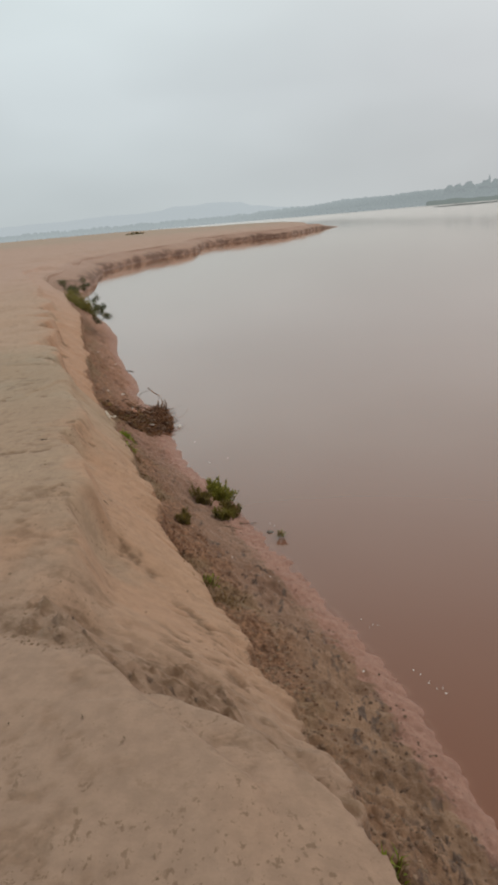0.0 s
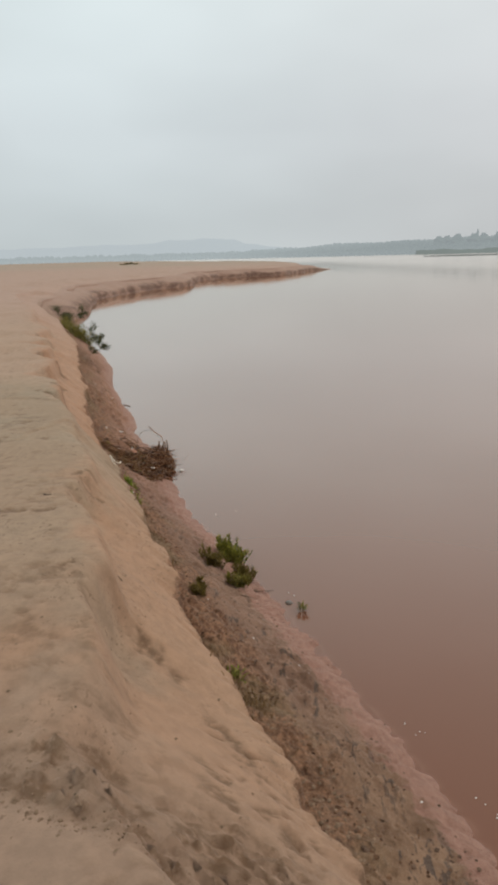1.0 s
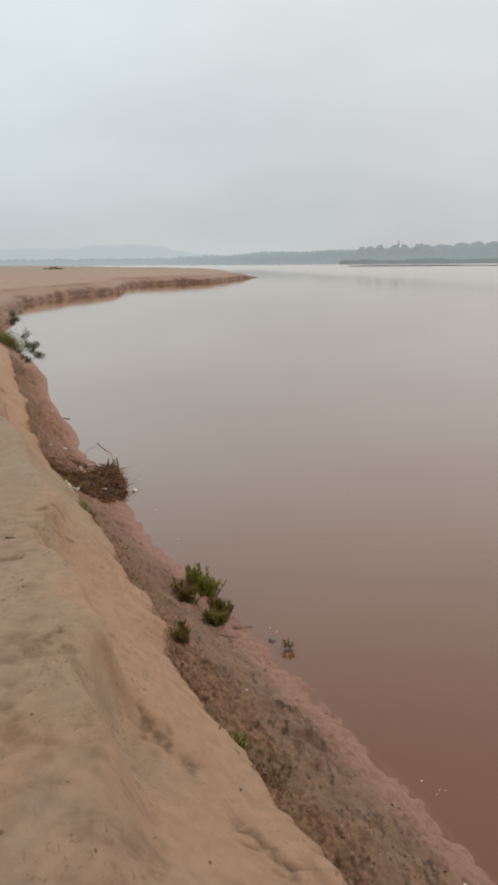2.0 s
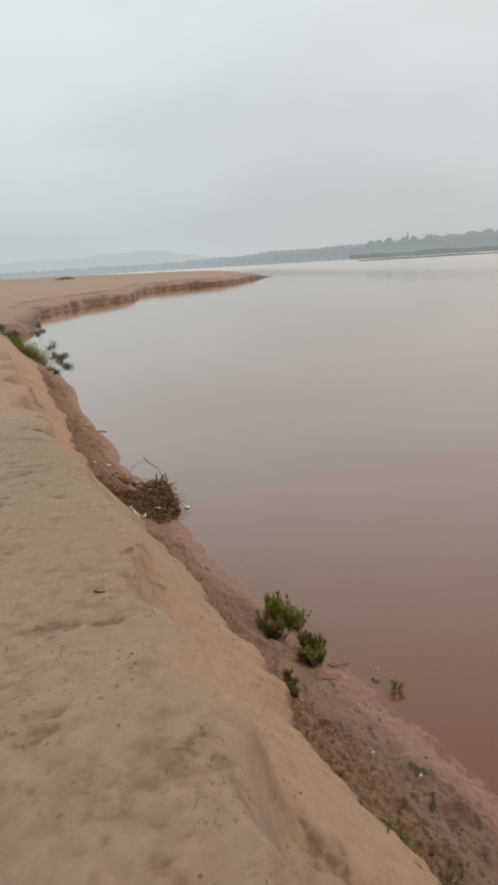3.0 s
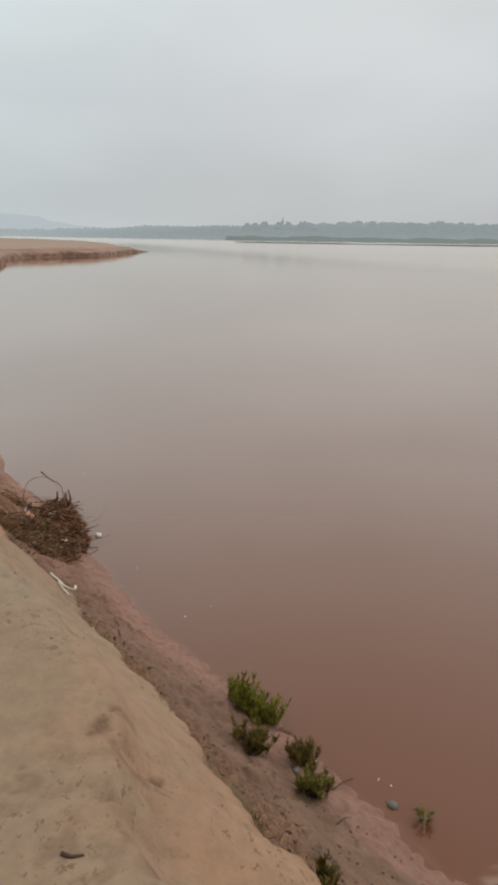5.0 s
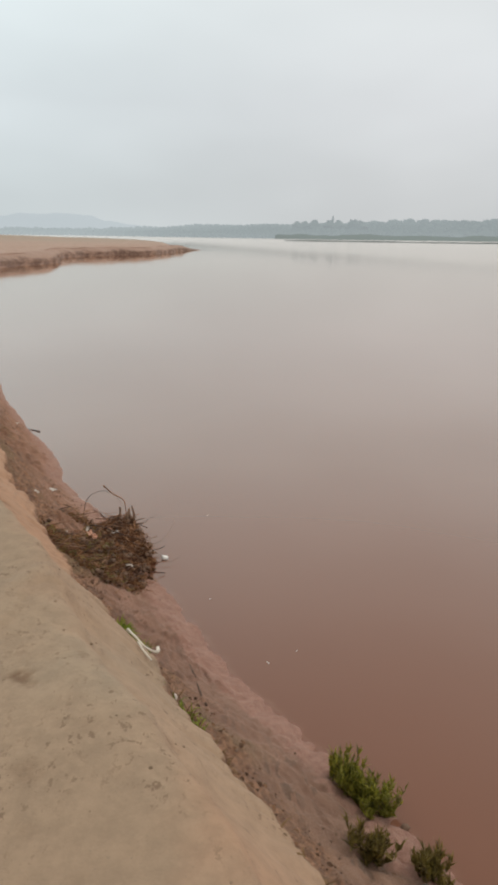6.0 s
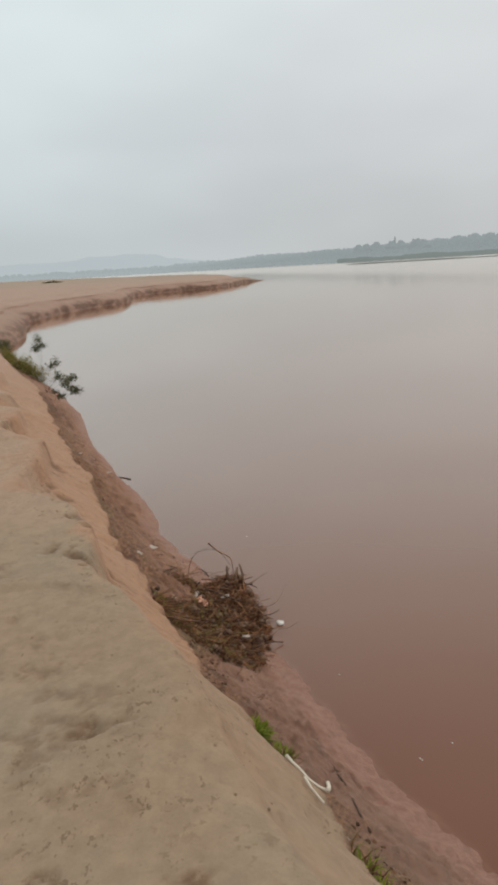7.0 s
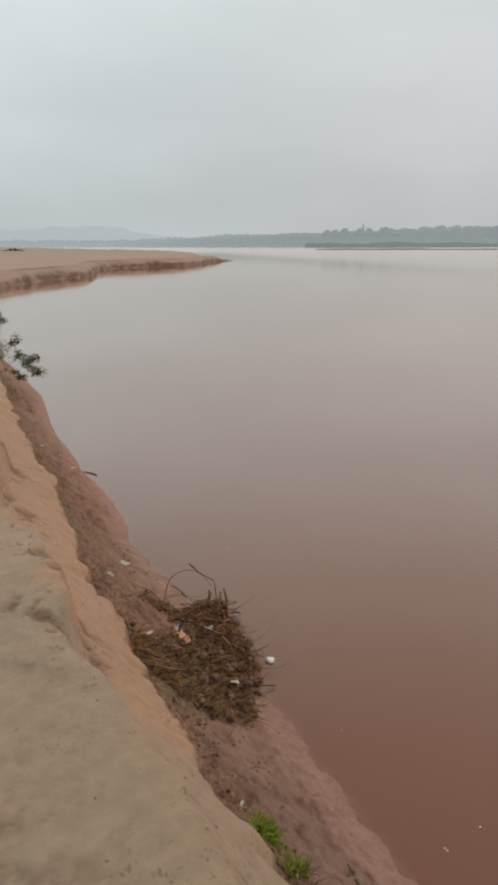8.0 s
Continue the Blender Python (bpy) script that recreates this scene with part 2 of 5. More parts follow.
def plain_material(name, a, b, scale=30.0, rough=0.8, spec=0.3, bump=0.0, per="noise", trans=0.0, blotch=0.0):
    n = Nodes(name, rough, spec)
    v = {"noise": lambda: n.noise(scale, 4.0), "island": n.island, "object": n.random}[per]()
    col = n.mix(v, a, b)
    if per != "noise":
        col = n.mix(n.math("MULTIPLY", n.noise(scale, 3.0), 0.35), col, tuple(0.5 * x for x in a))
    if blotch:
        col = n.mix(n.math("MULTIPLY", n.span(n.noise(11.0, 3.0, 0.6), 0.46, 0.58), blotch), col, tuple(0.7 * x for x in a))
    n.color(col)
    if bump:
        n.bump(n.noise(scale * 3, 4.0), 0.5, bump)
    if trans:
        thin = n.nt.nodes.new("ShaderNodeBsdfTranslucent")
        n.link(n.mix(1.0, col, (1.6, 1.7, 1.0), "MULTIPLY"), thin.inputs["Color"])
        blend = n.nt.nodes.new("ShaderNodeMixShader")
        blend.inputs[0].default_value = trans
        n.link(n.bsdf.outputs[0], blend.inputs[1])
        n.link(thin.outputs[0], blend.inputs[2])
        out = [x for x in n.nt.nodes if x.type == "OUTPUT_MATERIAL"][0]
        n.link(blend.outputs[0], out.inputs["Surface"])
    return n.mat


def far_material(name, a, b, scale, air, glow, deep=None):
    """Distance with river haze painted on: leaf or rock colour plus the air's light as surface glow, more of it farther
    off and low over the water.
    """
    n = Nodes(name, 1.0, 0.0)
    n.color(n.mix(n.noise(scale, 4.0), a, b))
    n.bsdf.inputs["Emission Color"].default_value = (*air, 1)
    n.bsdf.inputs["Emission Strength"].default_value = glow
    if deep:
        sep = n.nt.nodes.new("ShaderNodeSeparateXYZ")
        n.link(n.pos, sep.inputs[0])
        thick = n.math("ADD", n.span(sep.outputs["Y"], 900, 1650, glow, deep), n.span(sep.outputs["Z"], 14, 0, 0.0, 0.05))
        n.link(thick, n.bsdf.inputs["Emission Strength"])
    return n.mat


M_GROUND, M_WATER = ground_material(), water_material()
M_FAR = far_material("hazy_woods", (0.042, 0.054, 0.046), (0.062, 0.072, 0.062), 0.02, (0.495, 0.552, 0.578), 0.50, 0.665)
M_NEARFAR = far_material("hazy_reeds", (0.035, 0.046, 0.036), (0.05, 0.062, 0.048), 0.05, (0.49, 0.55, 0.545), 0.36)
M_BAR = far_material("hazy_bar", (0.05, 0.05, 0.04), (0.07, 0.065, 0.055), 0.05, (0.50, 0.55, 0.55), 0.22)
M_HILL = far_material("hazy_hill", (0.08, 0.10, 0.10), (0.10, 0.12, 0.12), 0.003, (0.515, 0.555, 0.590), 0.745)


# ---- ground and water ----
def lattice(ix, iy, seed):
    h = (ix.astype(np.int64) * 374761393 + iy.astype(np.int64) * 668265263 + seed * 974711) & 0xFFFFFFFF
    h = ((h ^ (h >> 13)) * 1274126177) & 0xFFFFFFFF
    return ((h ^ (h >> 16)) & 0xFFFF) / 65535.0


def vnoise(x, y, seed=0):
    ix, iy = np.floor(x), np.floor(y)
    fx, fy = x - ix, y - iy
    fx, fy = fx * fx * (3 - 2 * fx), fy * fy * (3 - 2 * fy)
    a, b = lattice(ix, iy, seed), lattice(ix + 1, iy, seed)
    c, d = lattice(ix, iy + 1, seed), lattice(ix + 1, iy + 1, seed)
    return (a * (1 - fx) + b * fx) * (1 - fy) + (c * (1 - fx) + d * fx) * fy - 0.5


def fbm(x, y, size, octaves=4, seed=0, gain=0.5):
    v, amp, f = 0.0, 1.0, 1.0 / size
    for o in range(octaves):
        v = v + amp * vnoise(x * f + 17.3 * o, y * f - 9.1 * o, seed + o)
        amp, f = amp * gain, f * 2.03
    return v


def smooth(v, a, b):
    t = np.clip((v - a) / (b - a), 0, 1)
    return t * t * (3 - 2 * t)


SHORE_Y = [-1500, -200, -40, -8, 0, 2.4, 3.6, 4.3, 4.75, 5.2, 5.7, 6.2, 6.46, 6.87, 7.2, 7.73, 8.15, 8.8, 9.3, 10.1, 11.3, 12.7, 13.6, 14.4, 15, 16, 17, 18.7, 20, 21.8,
           26, 31, 36, 41.5, 47.7, 55, 63, 70, 74, 79, 81, 87, 95, 102, 108, 113.5, 124, 134, 146.2, 149, 160, 190, 255, 330, 420, 720, 1900, 4600]
SHORE_X = [520, 68, 16, 5.3, 2.6, 1.75, 1.32, 1.04, 0.86, 0.69, 0.42, 0.20, 0.03, -0.13, -0.31, -0.57, -0.82, -1.17, -1.36, -1.72, -2.22, -2.85, -3.12, -3.45, -3.74, -4.08, -4.49, -5.05, -5.42, -6.1,
           -7.9, -10.0, -11.9, -13.4, -14.9, -15.9, -16.4, -15.6, -14.2, -12.8, -12.8, -13.6, -13.8, -12.3, -8.0, -3.0, -0.2, 1.2, 5.65, 2.5, 0.5, -1, -8, -25, -60, -160, -560, -4000]
LIP_Y = [-1500, -40, 0, 2.4, 3.0, 3.3, 3.53, 3.83, 4.3, 4.95, 5.1, 5.4, 5.7, 6.05, 6.5, 6.9, 7.2, 7.5, 7.83, 8.32, 8.7, 9.1, 9.75, 10.2, 10.65, 11.35, 12.8, 13.45, 15.4, 17.5, 23.5, 30, 41, 63, 90, 5000]
LIP_X = [518, 14.6, 1.4, 0.69, 0.52, 0.46, 0.40, 0.22, -0.10, -0.50, -0.64, -0.76, -0.84, -1.0, -1.25, -1.43, -1.53, -1.65, -1.83, -2.11, -2.26, -2.45, -2.70, -2.90, -3.05, -3.31, -3.80, -4.07, -4.75, -5.5, -8.2]
LIP_X += [float(np.interp(v, SHORE_Y, SHORE_X)) - f for v, f in ((30, 1.5), (41, 1.6), (63, 1.5), (90, 1.4), (5000, 1.4))]
LIP_Z_Y = [-40, 2.6, 3.8, 4.3, 4.95, 5.6, 20, 60, 100, 4600]
LIP_Z = [0.85, 0.72, 0.72, 0.78, 0.93, 1.05, 1.05, 1.10, 1.10, 1.0]
CREST_Y = [-10, 2.4, 3.0, 3.4, 3.65, 3.93, 4.2, 4.35, 4.5, 4.7, 4.85, 5.05, 5.25, 5.44, 5.61, 5.85, 6.0, 6.15, 6.35, 6.7, 6.87, 7.1, 7.35, 7.55, 7.8, 8.27, 8.43, 8.55, 8.7, 8.88, 9.02, 9.25, 9.5, 9.7, 10.1, 10.45, 10.9, 11.3, 11.5, 11.75, 12.2, 12.7, 13.1, 13.6, 14.2, 15, 16.5, 18, 22, 40]
CREST_E = [0.4, 0.4, 0.85, 1.1, 1.02, 0.90, 0.83, 0.73, 0.62, 0.58, 0.53, 0.50, 0.53, 0.62, 0.66, 0.56, 0.46, 0.40, 0.35, 0.33, 0.38, 0.46, 0.45, 0.38, 0.33, 0.32, 0.37, 0.46, 0.49, 0.42, 0.37, 0.33, 0.34, 0.42, 0.60, 0.62, 0.46, 0.40, 0.36, 0.58, 0.80, 0.55, 0.50, 0.90, 0.55, 0.95, 0.6, 1.1, 0.8, 1.5]
MOUND_X = [-60, -1.3, -1.08, -0.87, -0.57, -0.34, -0.08, 0.12, 0.31, 0.45, 0.56, 0.68, 0.9, 1.1, 1.4, 1.8, 3.0]
MOUND_Y = [3.60, 3.30, 3.20, 3.12, 2.98, 2.96, 2.95, 2.87, 2.76, 2.63, 2.54, 2.33, 1.5, 0.8, 0.0, -1.0, -5.0]


def shore(y):
    w = np.interp(y, SHORE_Y, SHORE_X)
    near = smooth(y, 40, 10)
    lobe = np.sqrt(np.abs(np.sin(math.pi * (y + 0.25 * fbm(y, 0 * y + 7, 0.5, 2, 9)) / 0.155))) * (0.6 + fbm(y, 0 * y + 1, 0.4, 2, 10))
    return w + near * smooth(y, 8.6, 6.8) * 0.060 * (lobe - 0.4) + near * (0.06 * fbm(y, 0 * y, 0.9, 3, 5) + 0.018 * fbm(y, 0 * y + 3, 0.095, 2, 6, 0.6)) + (1 - near) * 1.2 * fbm(y, 0 * y, 7.0, 3, 8) * smooth(y, 400, 200)


def lip_width(y, ragged=1.0):
    """Metres from the water to the lip. ragged: how much of the lip's broken outline to count."""
    w0, lip = np.interp(y, SHORE_Y, SHORE_X), np.interp(y, LIP_Y, LIP_X)
    w0, lip = np.where(y > 30, 0, w0), np.where(y > 30, np.interp(y, [30, 41, 63, 90, 5000], [-1.5, -1.6, -1.5, -1.4, -1.4]), lip)
    crumble = smooth(y, 40, 10)
    broken = 0.09 * fbm(y, 0 * y + 9, 0.6, 3, 11) + 0.07 * fbm(y, 0 * y + 2, 0.16, 4, 12, 0.65) + 0.13 * fbm(y, 0 * y + 6, 0.30, 4, 14, 0.65) * smooth(y, 2.5, 2.9) * smooth(y, 4.4, 3.9)
    return np.maximum(w0 - lip + ragged * (crumble * broken + (1 - crumble) * 0.6 * fbm(y, 0 * y + 4, 6.0, 2, 13)) + (shore(y) - np.interp(y, SHORE_Y, SHORE_X)) * crumble, 0.5)


def crumble_belt(x, y, side):
    """The belt of broken sand at the foot of the mound's edge, wide inland and narrow towards the bank."""
    outer = np.interp(x, [-1.2, -0.9, -0.6, -0.3, 0.0, 0.4], [0.06, 0.22, 0.60, 0.62, 0.64, 0.56]) + 0.16 * fbm(x, y, 0.25, 3, 62)
    return smooth(-side, 0.02, 0.10) * smooth(-side, outer, outer - 0.14)


def height(x, y, c, d, width):
    """Ground height. c: 0 at the water, 1 at the lip; d: metres inland of the water; width: the bank's own width."""
    zl = np.interp(y, LIP_Z_Y, LIP_Z) + 0.08 * fbm(y, 0 * y, 1.3, 3, 21)
    zf = zl * (0.72 + 0.16 * fbm(y, 0 * y, 0.8, 3, 22) * smooth(y, 45, 24) + 0.24 * smooth(y, 24, 45))
    tip = np.exp(-((y - 147) / 5.5) ** 2) * np.exp(-(d / 6) ** 2)
    rough_near = smooth(y, 60, 14)
    t = np.clip(c / 0.945, 0, 1)
    bank = zf * t ** (0.92 + 0.5 * smooth(y, 4.6, 6.2) * smooth(y, 15.0, 12.0) - 0.5 * smooth(y, 24, 45))
    lump = np.abs(fbm(x, y, 0.16, 4, 31)) * 0.10 - 0.02
    crumb = smooth(y, 7.0, 4.8) + 0.35 * smooth(y, 4.8, 7.0)
    grit = (np.abs(fbm(x, y, 0.075, 3, 38, 0.65)) - 0.12) * 0.045 * (0.2 + smooth(fbm(x, y, 0.45, 2, 39), -0.05, 0.22))
    gully = fbm(x * 0.5 + y, (x - 0.35 * y) * 2.5, 0.22, 3, 33)
    body = smooth(c, 0.02, 0.25)
    bank = bank + rough_near * body * (lump * (0.4 + 0.9 * smooth(fbm(x, y, 0.9, 2, 35), -0.1, 0.25)) + 0.03 * gully + crumb * grit)
    flute = np.sqrt(np.abs(np.sin(math.pi * (y + 0.8 * d + 0.25 * fbm(x, y, 0.5, 2, 9)) / 0.14))) - 0.5
    bank = bank + 0.030 * flute * smooth(c, 0.02, 0.14) * smooth(c, 0.50, 0.22) * smooth(y, 9.5, 7.5) * (0.7 + fbm(x, y, 0.5, 2, 34))
    bank = bank + rough_near * smooth(np.abs(c), 0.25, 0.0) * (0.015 + 0.025 * smooth(y, 8.4, 7.2)) * fbm(x, y, 0.10, 2, 36)
    scarp = smooth(c, 0.95, 0.998)
    bank = bank + smooth(y, 28, 50) * smooth(c, 0.1, 0.5) * (0.26 * fbm(x, y, 4.5, 4, 37, 0.55) - 0.03)
    # the slope behind the lip follows its smooth line, not each broken notch
    e = np.maximum(d - width, 0)
    behind = smooth(e, 0.02, 0.20)
    e = e * (1 - behind) + np.maximum(d - lip_width(y, 0.15), 0.02) * behind
    k = 0.44 + 0.28 * fbm(y, 0 * y, 1.6, 2, 41) + 0.25 * smooth(y, 8.5, 12) * smooth(y, 30, 15) + 0.5 * smooth(y, 25, 60)
    zp = 1.53 - 0.08 * smooth(y, 4.6, 3.2) - 0.30 * smooth(y, 20, 80)
    crest = np.interp(y + 0.05 * fbm(x, y, 0.2, 2, 44), CREST_Y, CREST_E) + 0.07 * fbm(y + 0.4 * x, 0 * y, 0.4, 3, 43)
    f = np.maximum(e / np.maximum(crest, 0.15), 0)
    # a loose apron that ends below a short steep face under the crest
    steep = 0.12 + 0.15 * smooth(y, 5.9, 5.5) * smooth(y, 3.3, 4.0) + 0.22 * smooth(y, 8.2, 8.7) + 0.2 * fbm(y, 0 * y, 0.7, 2, 45)
    steep = np.clip(steep, 0.03, 0.6)
    firm = 26 - 17 * smooth(y, 5.9, 6.3) * smooth(y, 8.5, 8.2)
    knee = 1 - np.log1p(np.exp(firm * (1 - f ** 1.05))) / firm
    fall = (1 - steep) * knee + steep * smooth(f, 0.84, 1.03)
    top = zl + (zp - zl) * np.where(y < 40, 0.05 * f + 0.95 * fall, 1 - np.exp(-(e / k) ** 1.15))
    top = np.minimum(top, zp + 0.01)
    inland = smooth(e, 0.15, 1.4)
    soft = fbm(x, y, 1.1, 2, 51) * 0.08 + fbm(x, y, 0.33, 3, 53) * 0.007 * smooth(fbm(x, y, 1.7, 2, 55), -0.15, 0.2)
    top = top + inland * soft + smooth(e, 0, 0.2) * 0.003 * fbm(x, y, 0.12, 3, 57) + smooth(e, 6, 40) * 0.35 * fbm(x, y, 9.0, 3, 58) + smooth(y, 28, 50) * 0.3 * fbm(x, y, 3.0, 3, 59) * smooth(e, 0.2, 1.5) * smooth(e, 12, 4)
    # slipped slabs on the slope: shallow curved steps
    slab = fbm(x, y, 0.8, 3, 61)
    top = top + 0.012 * smooth(slab, 0.03, 0.05) * smooth(e, 0.0, 0.12) * smooth(e, 1.3, 0.7)
    # the intact mound at the start of the walk, with a crack along its edge
    edge = np.interp(x, MOUND_X, MOUND_Y) + 0.06 * fbm(x, y, 0.3, 3, 63)
    side = edge - y
    mound = smooth(side, -0.02, 0.13)
    mtop = 1.47 - 0.10 * smooth(side, 0.7, 0.0) + 0.6 * inland * soft + 0.003 * fbm(x, y, 0.12, 3, 57)
    crack = -0.035 * np.exp(-((side + 0.05) / 0.05) ** 2) * (0.5 + fbm(x, y, 0.25, 2, 65))
    reach = smooth(x, -2.2, -1.2)
    belt = crumble_belt(x, y, side) * reach
    top = top + crack * reach + belt * (np.abs(fbm(x, y, 0.06, 4, 66, 0.7)) * 0.09 - 0.02) * smooth(fbm(x, y, 0.3, 2, 69), -0.25, 0.05)
    top = np.where(side > -0.03, top + (np.maximum(mtop, top) - top) * mound * reach, top)
    top, bank = top * (1 - 0.85 * tip), bank * (1 - 0.85 * tip)
    # broken blocks along the lip, and a wider slump beyond the mound
    block = np.floor(fbm(x, y, 0.26, 2, 67) * 5.0) / 5.0 + 0.35 * fbm(x, y, 0.07, 2, 68)
    slump = smooth(y, 2.2, 2.7) * smooth(y, 4.0, 3.4) * smooth(e, 0.42, 0.25)
    rag = np.exp(-(e / 0.10) ** 2) * smooth(y, 30, 15)
    top = top + block * (0.04 * rag + 0.07 * slump * smooth(side, 0.02, -0.06))
    bank = bank + block * 0.06 * smooth(c, 0.72, 0.95) * smooth(y, 30, 15)
    z = np.where(c < 1, bank * (1 - scarp) + top * scarp, top)
    under = np.maximum(0.40 * d, -2.5) + 0.02 * fbm(x, y, 0.11, 2, 36) * smooth(d, -1, -0.1)
    return np.where(c < 0, under, z)


def steps(spans):
    v = []
    for a, b, s in spans:
        v += list(np.arange(a, b - s * 0.3, s))
    return v


def grow(a, b, s, f):
    v = []
    while a < b:
        v.append(a)
        a, s = a + s, s * f
    return v + [b]


ROW_Y = np.array([-1500, -600, -250, -100, -40, -20, -10] + steps([(-6, 0.2, 0.12), (0.2, 1.4, 0.024), (1.4, 7.0, 0.014), (7.0, 9.5, 0.02), (9.5, 16, 0.035), (16, 30, 0.11), (30, 150, 0.3)]) + grow(150, 4500, 3, 1.09))
COL = [-40.0, -6.0, -3.0, -1.5, -0.9, -0.6] + steps([(-0.45, 0.0, 0.03), (0.0, 0.92, 0.0105), (0.92, 1.0, 0.007)])
OUT = steps([(0.0, 1.6, 0.022), (1.6, 4.0, 0.04)]) + grow(4.0, 3000, 0.06, 1.13)


def sheet(name, xs, ys, zs, mat, attrs):
    """A grid of points as one mesh, with values on its points."""
    r, k = xs.shape
    me = bpy.data.meshes.new(name)
    co = np.stack([xs, ys, zs], -1).reshape(-1, 3).astype(np.float32)
    i = np.arange(r * k).reshape(r, k)
    quads = np.stack([i[:-1, :-1], i[1:, :-1], i[1:, 1:], i[:-1, 1:]], -1).reshape(-1, 4)
    me.vertices.add(len(co))
    me.vertices.foreach_set("co", co.ravel())
    me.loops.add(quads.size)
    me.loops.foreach_set("vertex_index", quads.ravel().astype(np.int32))
    me.polygons.add(len(quads))
    me.polygons.foreach_set("loop_start", np.arange(0, quads.size, 4, dtype=np.int32))
    me.polygons.foreach_set("use_smooth", np.ones(len(quads), dtype=bool))
    me.update(calc_edges=True)
    for key, v in attrs.items():
        a = me.attributes.new(key, "FLOAT", "POINT")
        a.data.foreach_set("value", np.broadcast_to(v, xs.shape).astype(np.float32).ravel())
    me.materials.append(mat)
    me.validate()
    return new(name, me)


def build_ground():
    y = ROW_Y[:, None]
    w, lw = shore(y), lip_width(y)
    c = np.array(COL + [1.0 + o for o in OUT])[None, :]
    inner = np.clip(c, 0, 1)
    d = np.where(c < 0, c, inner * lw + np.maximum(c - 1, 0))
    x = w - d
    yy = np.broadcast_to(y, x.shape).copy()
    z = height(x, yy, np.broadcast_to(c, x.shape), d, np.broadcast_to(lw, x.shape))
    # footprints and hoof marks trodden into the sand
    rng = np.random.default_rng(7)
    tread_dark = np.zeros_like(z)
    herd = [(rng.uniform(0.4, 14), rng.uniform(0.25, 4.2)) for _ in range(110)] + [(rng.uniform(1.4, 3.0), rng.uniform(0.7, 1.6)) for _ in range(16)] + [(rng.uniform(3.4, 6.5), rng.uniform(0.9, 1.9)) for _ in range(24)]
    for i in range(1300):
        single = i % 7 == 0
        hy, he = herd[rng.integers(len(herd))]
        fy, e = (rng.uniform(0.4, 15), rng.uniform(0.3, 4.5)) if single else (hy + rng.normal(0, 0.13), max(0.15, he + rng.normal(0, 0.13)))
        row = min(np.searchsorted(ROW_Y, fy), len(ROW_Y) - 1)
        fx = float(w[row, 0] - lw[row, 0] - e)
        a = rng.uniform(0, math.pi)
        long_, wide = (rng.uniform(0.035, 0.075), rng.uniform(0.024, 0.038)) if single else (rng.uniform(0.016, 0.04), rng.uniform(0.012, 0.024))
        deep = (rng.uniform(0.004, 0.012) if single else rng.uniform(0.004, 0.013)) * (0.08 + 0.92 * min(1.0, e * e))
        lo, hi = np.searchsorted(ROW_Y, fy - 0.3), np.searchsorted(ROW_Y, fy + 0.3)
        px, py = x[lo:hi] - fx, yy[lo:hi] - fy
        u = (px * math.cos(a) + py * math.sin(a)) / long_
        v = (-px * math.sin(a) + py * math.cos(a)) / wide
        q = np.sqrt(u * u + v * v) * (1 + 1.5 * vnoise(x[lo:hi] / 0.03, yy[lo:hi] / 0.03, 3))
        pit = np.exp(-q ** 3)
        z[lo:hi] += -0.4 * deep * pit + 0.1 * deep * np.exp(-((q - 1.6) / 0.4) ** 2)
        # the pit's shade also goes into the colour
        tread_dark[lo:hi] = np.maximum(tread_dark[lo:hi], pit * min(1.0, deep / (0.02 if single else 0.02)))
    # single scars of broken sand, overhang shade put into their colour: x, y, length, width, turn, depth
    for fx, fy, long_, wide, a, deep in ((-0.66, 4.42, 0.11, 0.035, 2.4, 0.02), (-0.52, 4.34, 0.05, 0.03, 2.0, 0.025), (-0.20, 4.05, 0.08, 0.03, 2.8, 0.02), (-0.13, 4.0, 0.04, 0.03, 1.0, 0.035), (0.07, 3.58, 0.045, 0.06, 0.5, 0.05),
                                         (-1.43, 5.20, 0.07, 0.035, 0.3, 0.012), (-1.67, 5.20, 0.08, 0.05, 0.8, 0.012), (-1.52, 4.50, 0.06, 0.05, 0.2, 0.014), (-1.06, 4.41, 0.04, 0.025, 1.2, 0.012), (-0.84, 4.60, 0.035, 0.018, 1.7, 0.03),
                                         (-1.34, 5.86, 0.05, 0.02, 0.4, 0.02), (-2.50, 7.41, 0.06, 0.04, 0.6, 0.012), (-2.09, 6.85, 0.04, 0.03, 0.2, 0.01), (-1.49, 5.93, 0.05, 0.04, 0.9, 0.012), (-2.72, 8.72, 0.09, 0.03, 2.6, 0.02), (-2.95, 9.35, 0.08, 0.03, 2.7, 0.02),
                                         (-2.70, 9.10, 0.10, 0.035, 2.6, 0.03), (-2.82, 8.78, 0.13, 0.035, 2.5, 0.02), (-2.62, 8.86, 0.08, 0.03, 1.9, 0.03), (-3.10, 9.75, 0.12, 0.04, 2.6, 0.025), (-3.35, 10.6, 0.12, 0.04, 2.4, 0.025), (-3.62, 11.4, 0.10, 0.05, 2.0, 0.03),
                                         (-2.49, 7.40, 0.08, 0.03, 0.2, 0.014), (-2.53, 6.80, 0.07, 0.05, 0.5, 0.014), (-2.40, 6.30, 0.07, 0.035, 0.6, 0.014)):
        lo, hi = np.searchsorted(ROW_Y, fy - 0.3), np.searchsorted(ROW_Y, fy + 0.3)
        px, py = x[lo:hi] - fx, yy[lo:hi] - fy
        u = (px * math.cos(a) + py * math.sin(a)) / long_
        v = (-px * math.sin(a) + py * math.cos(a)) / wide
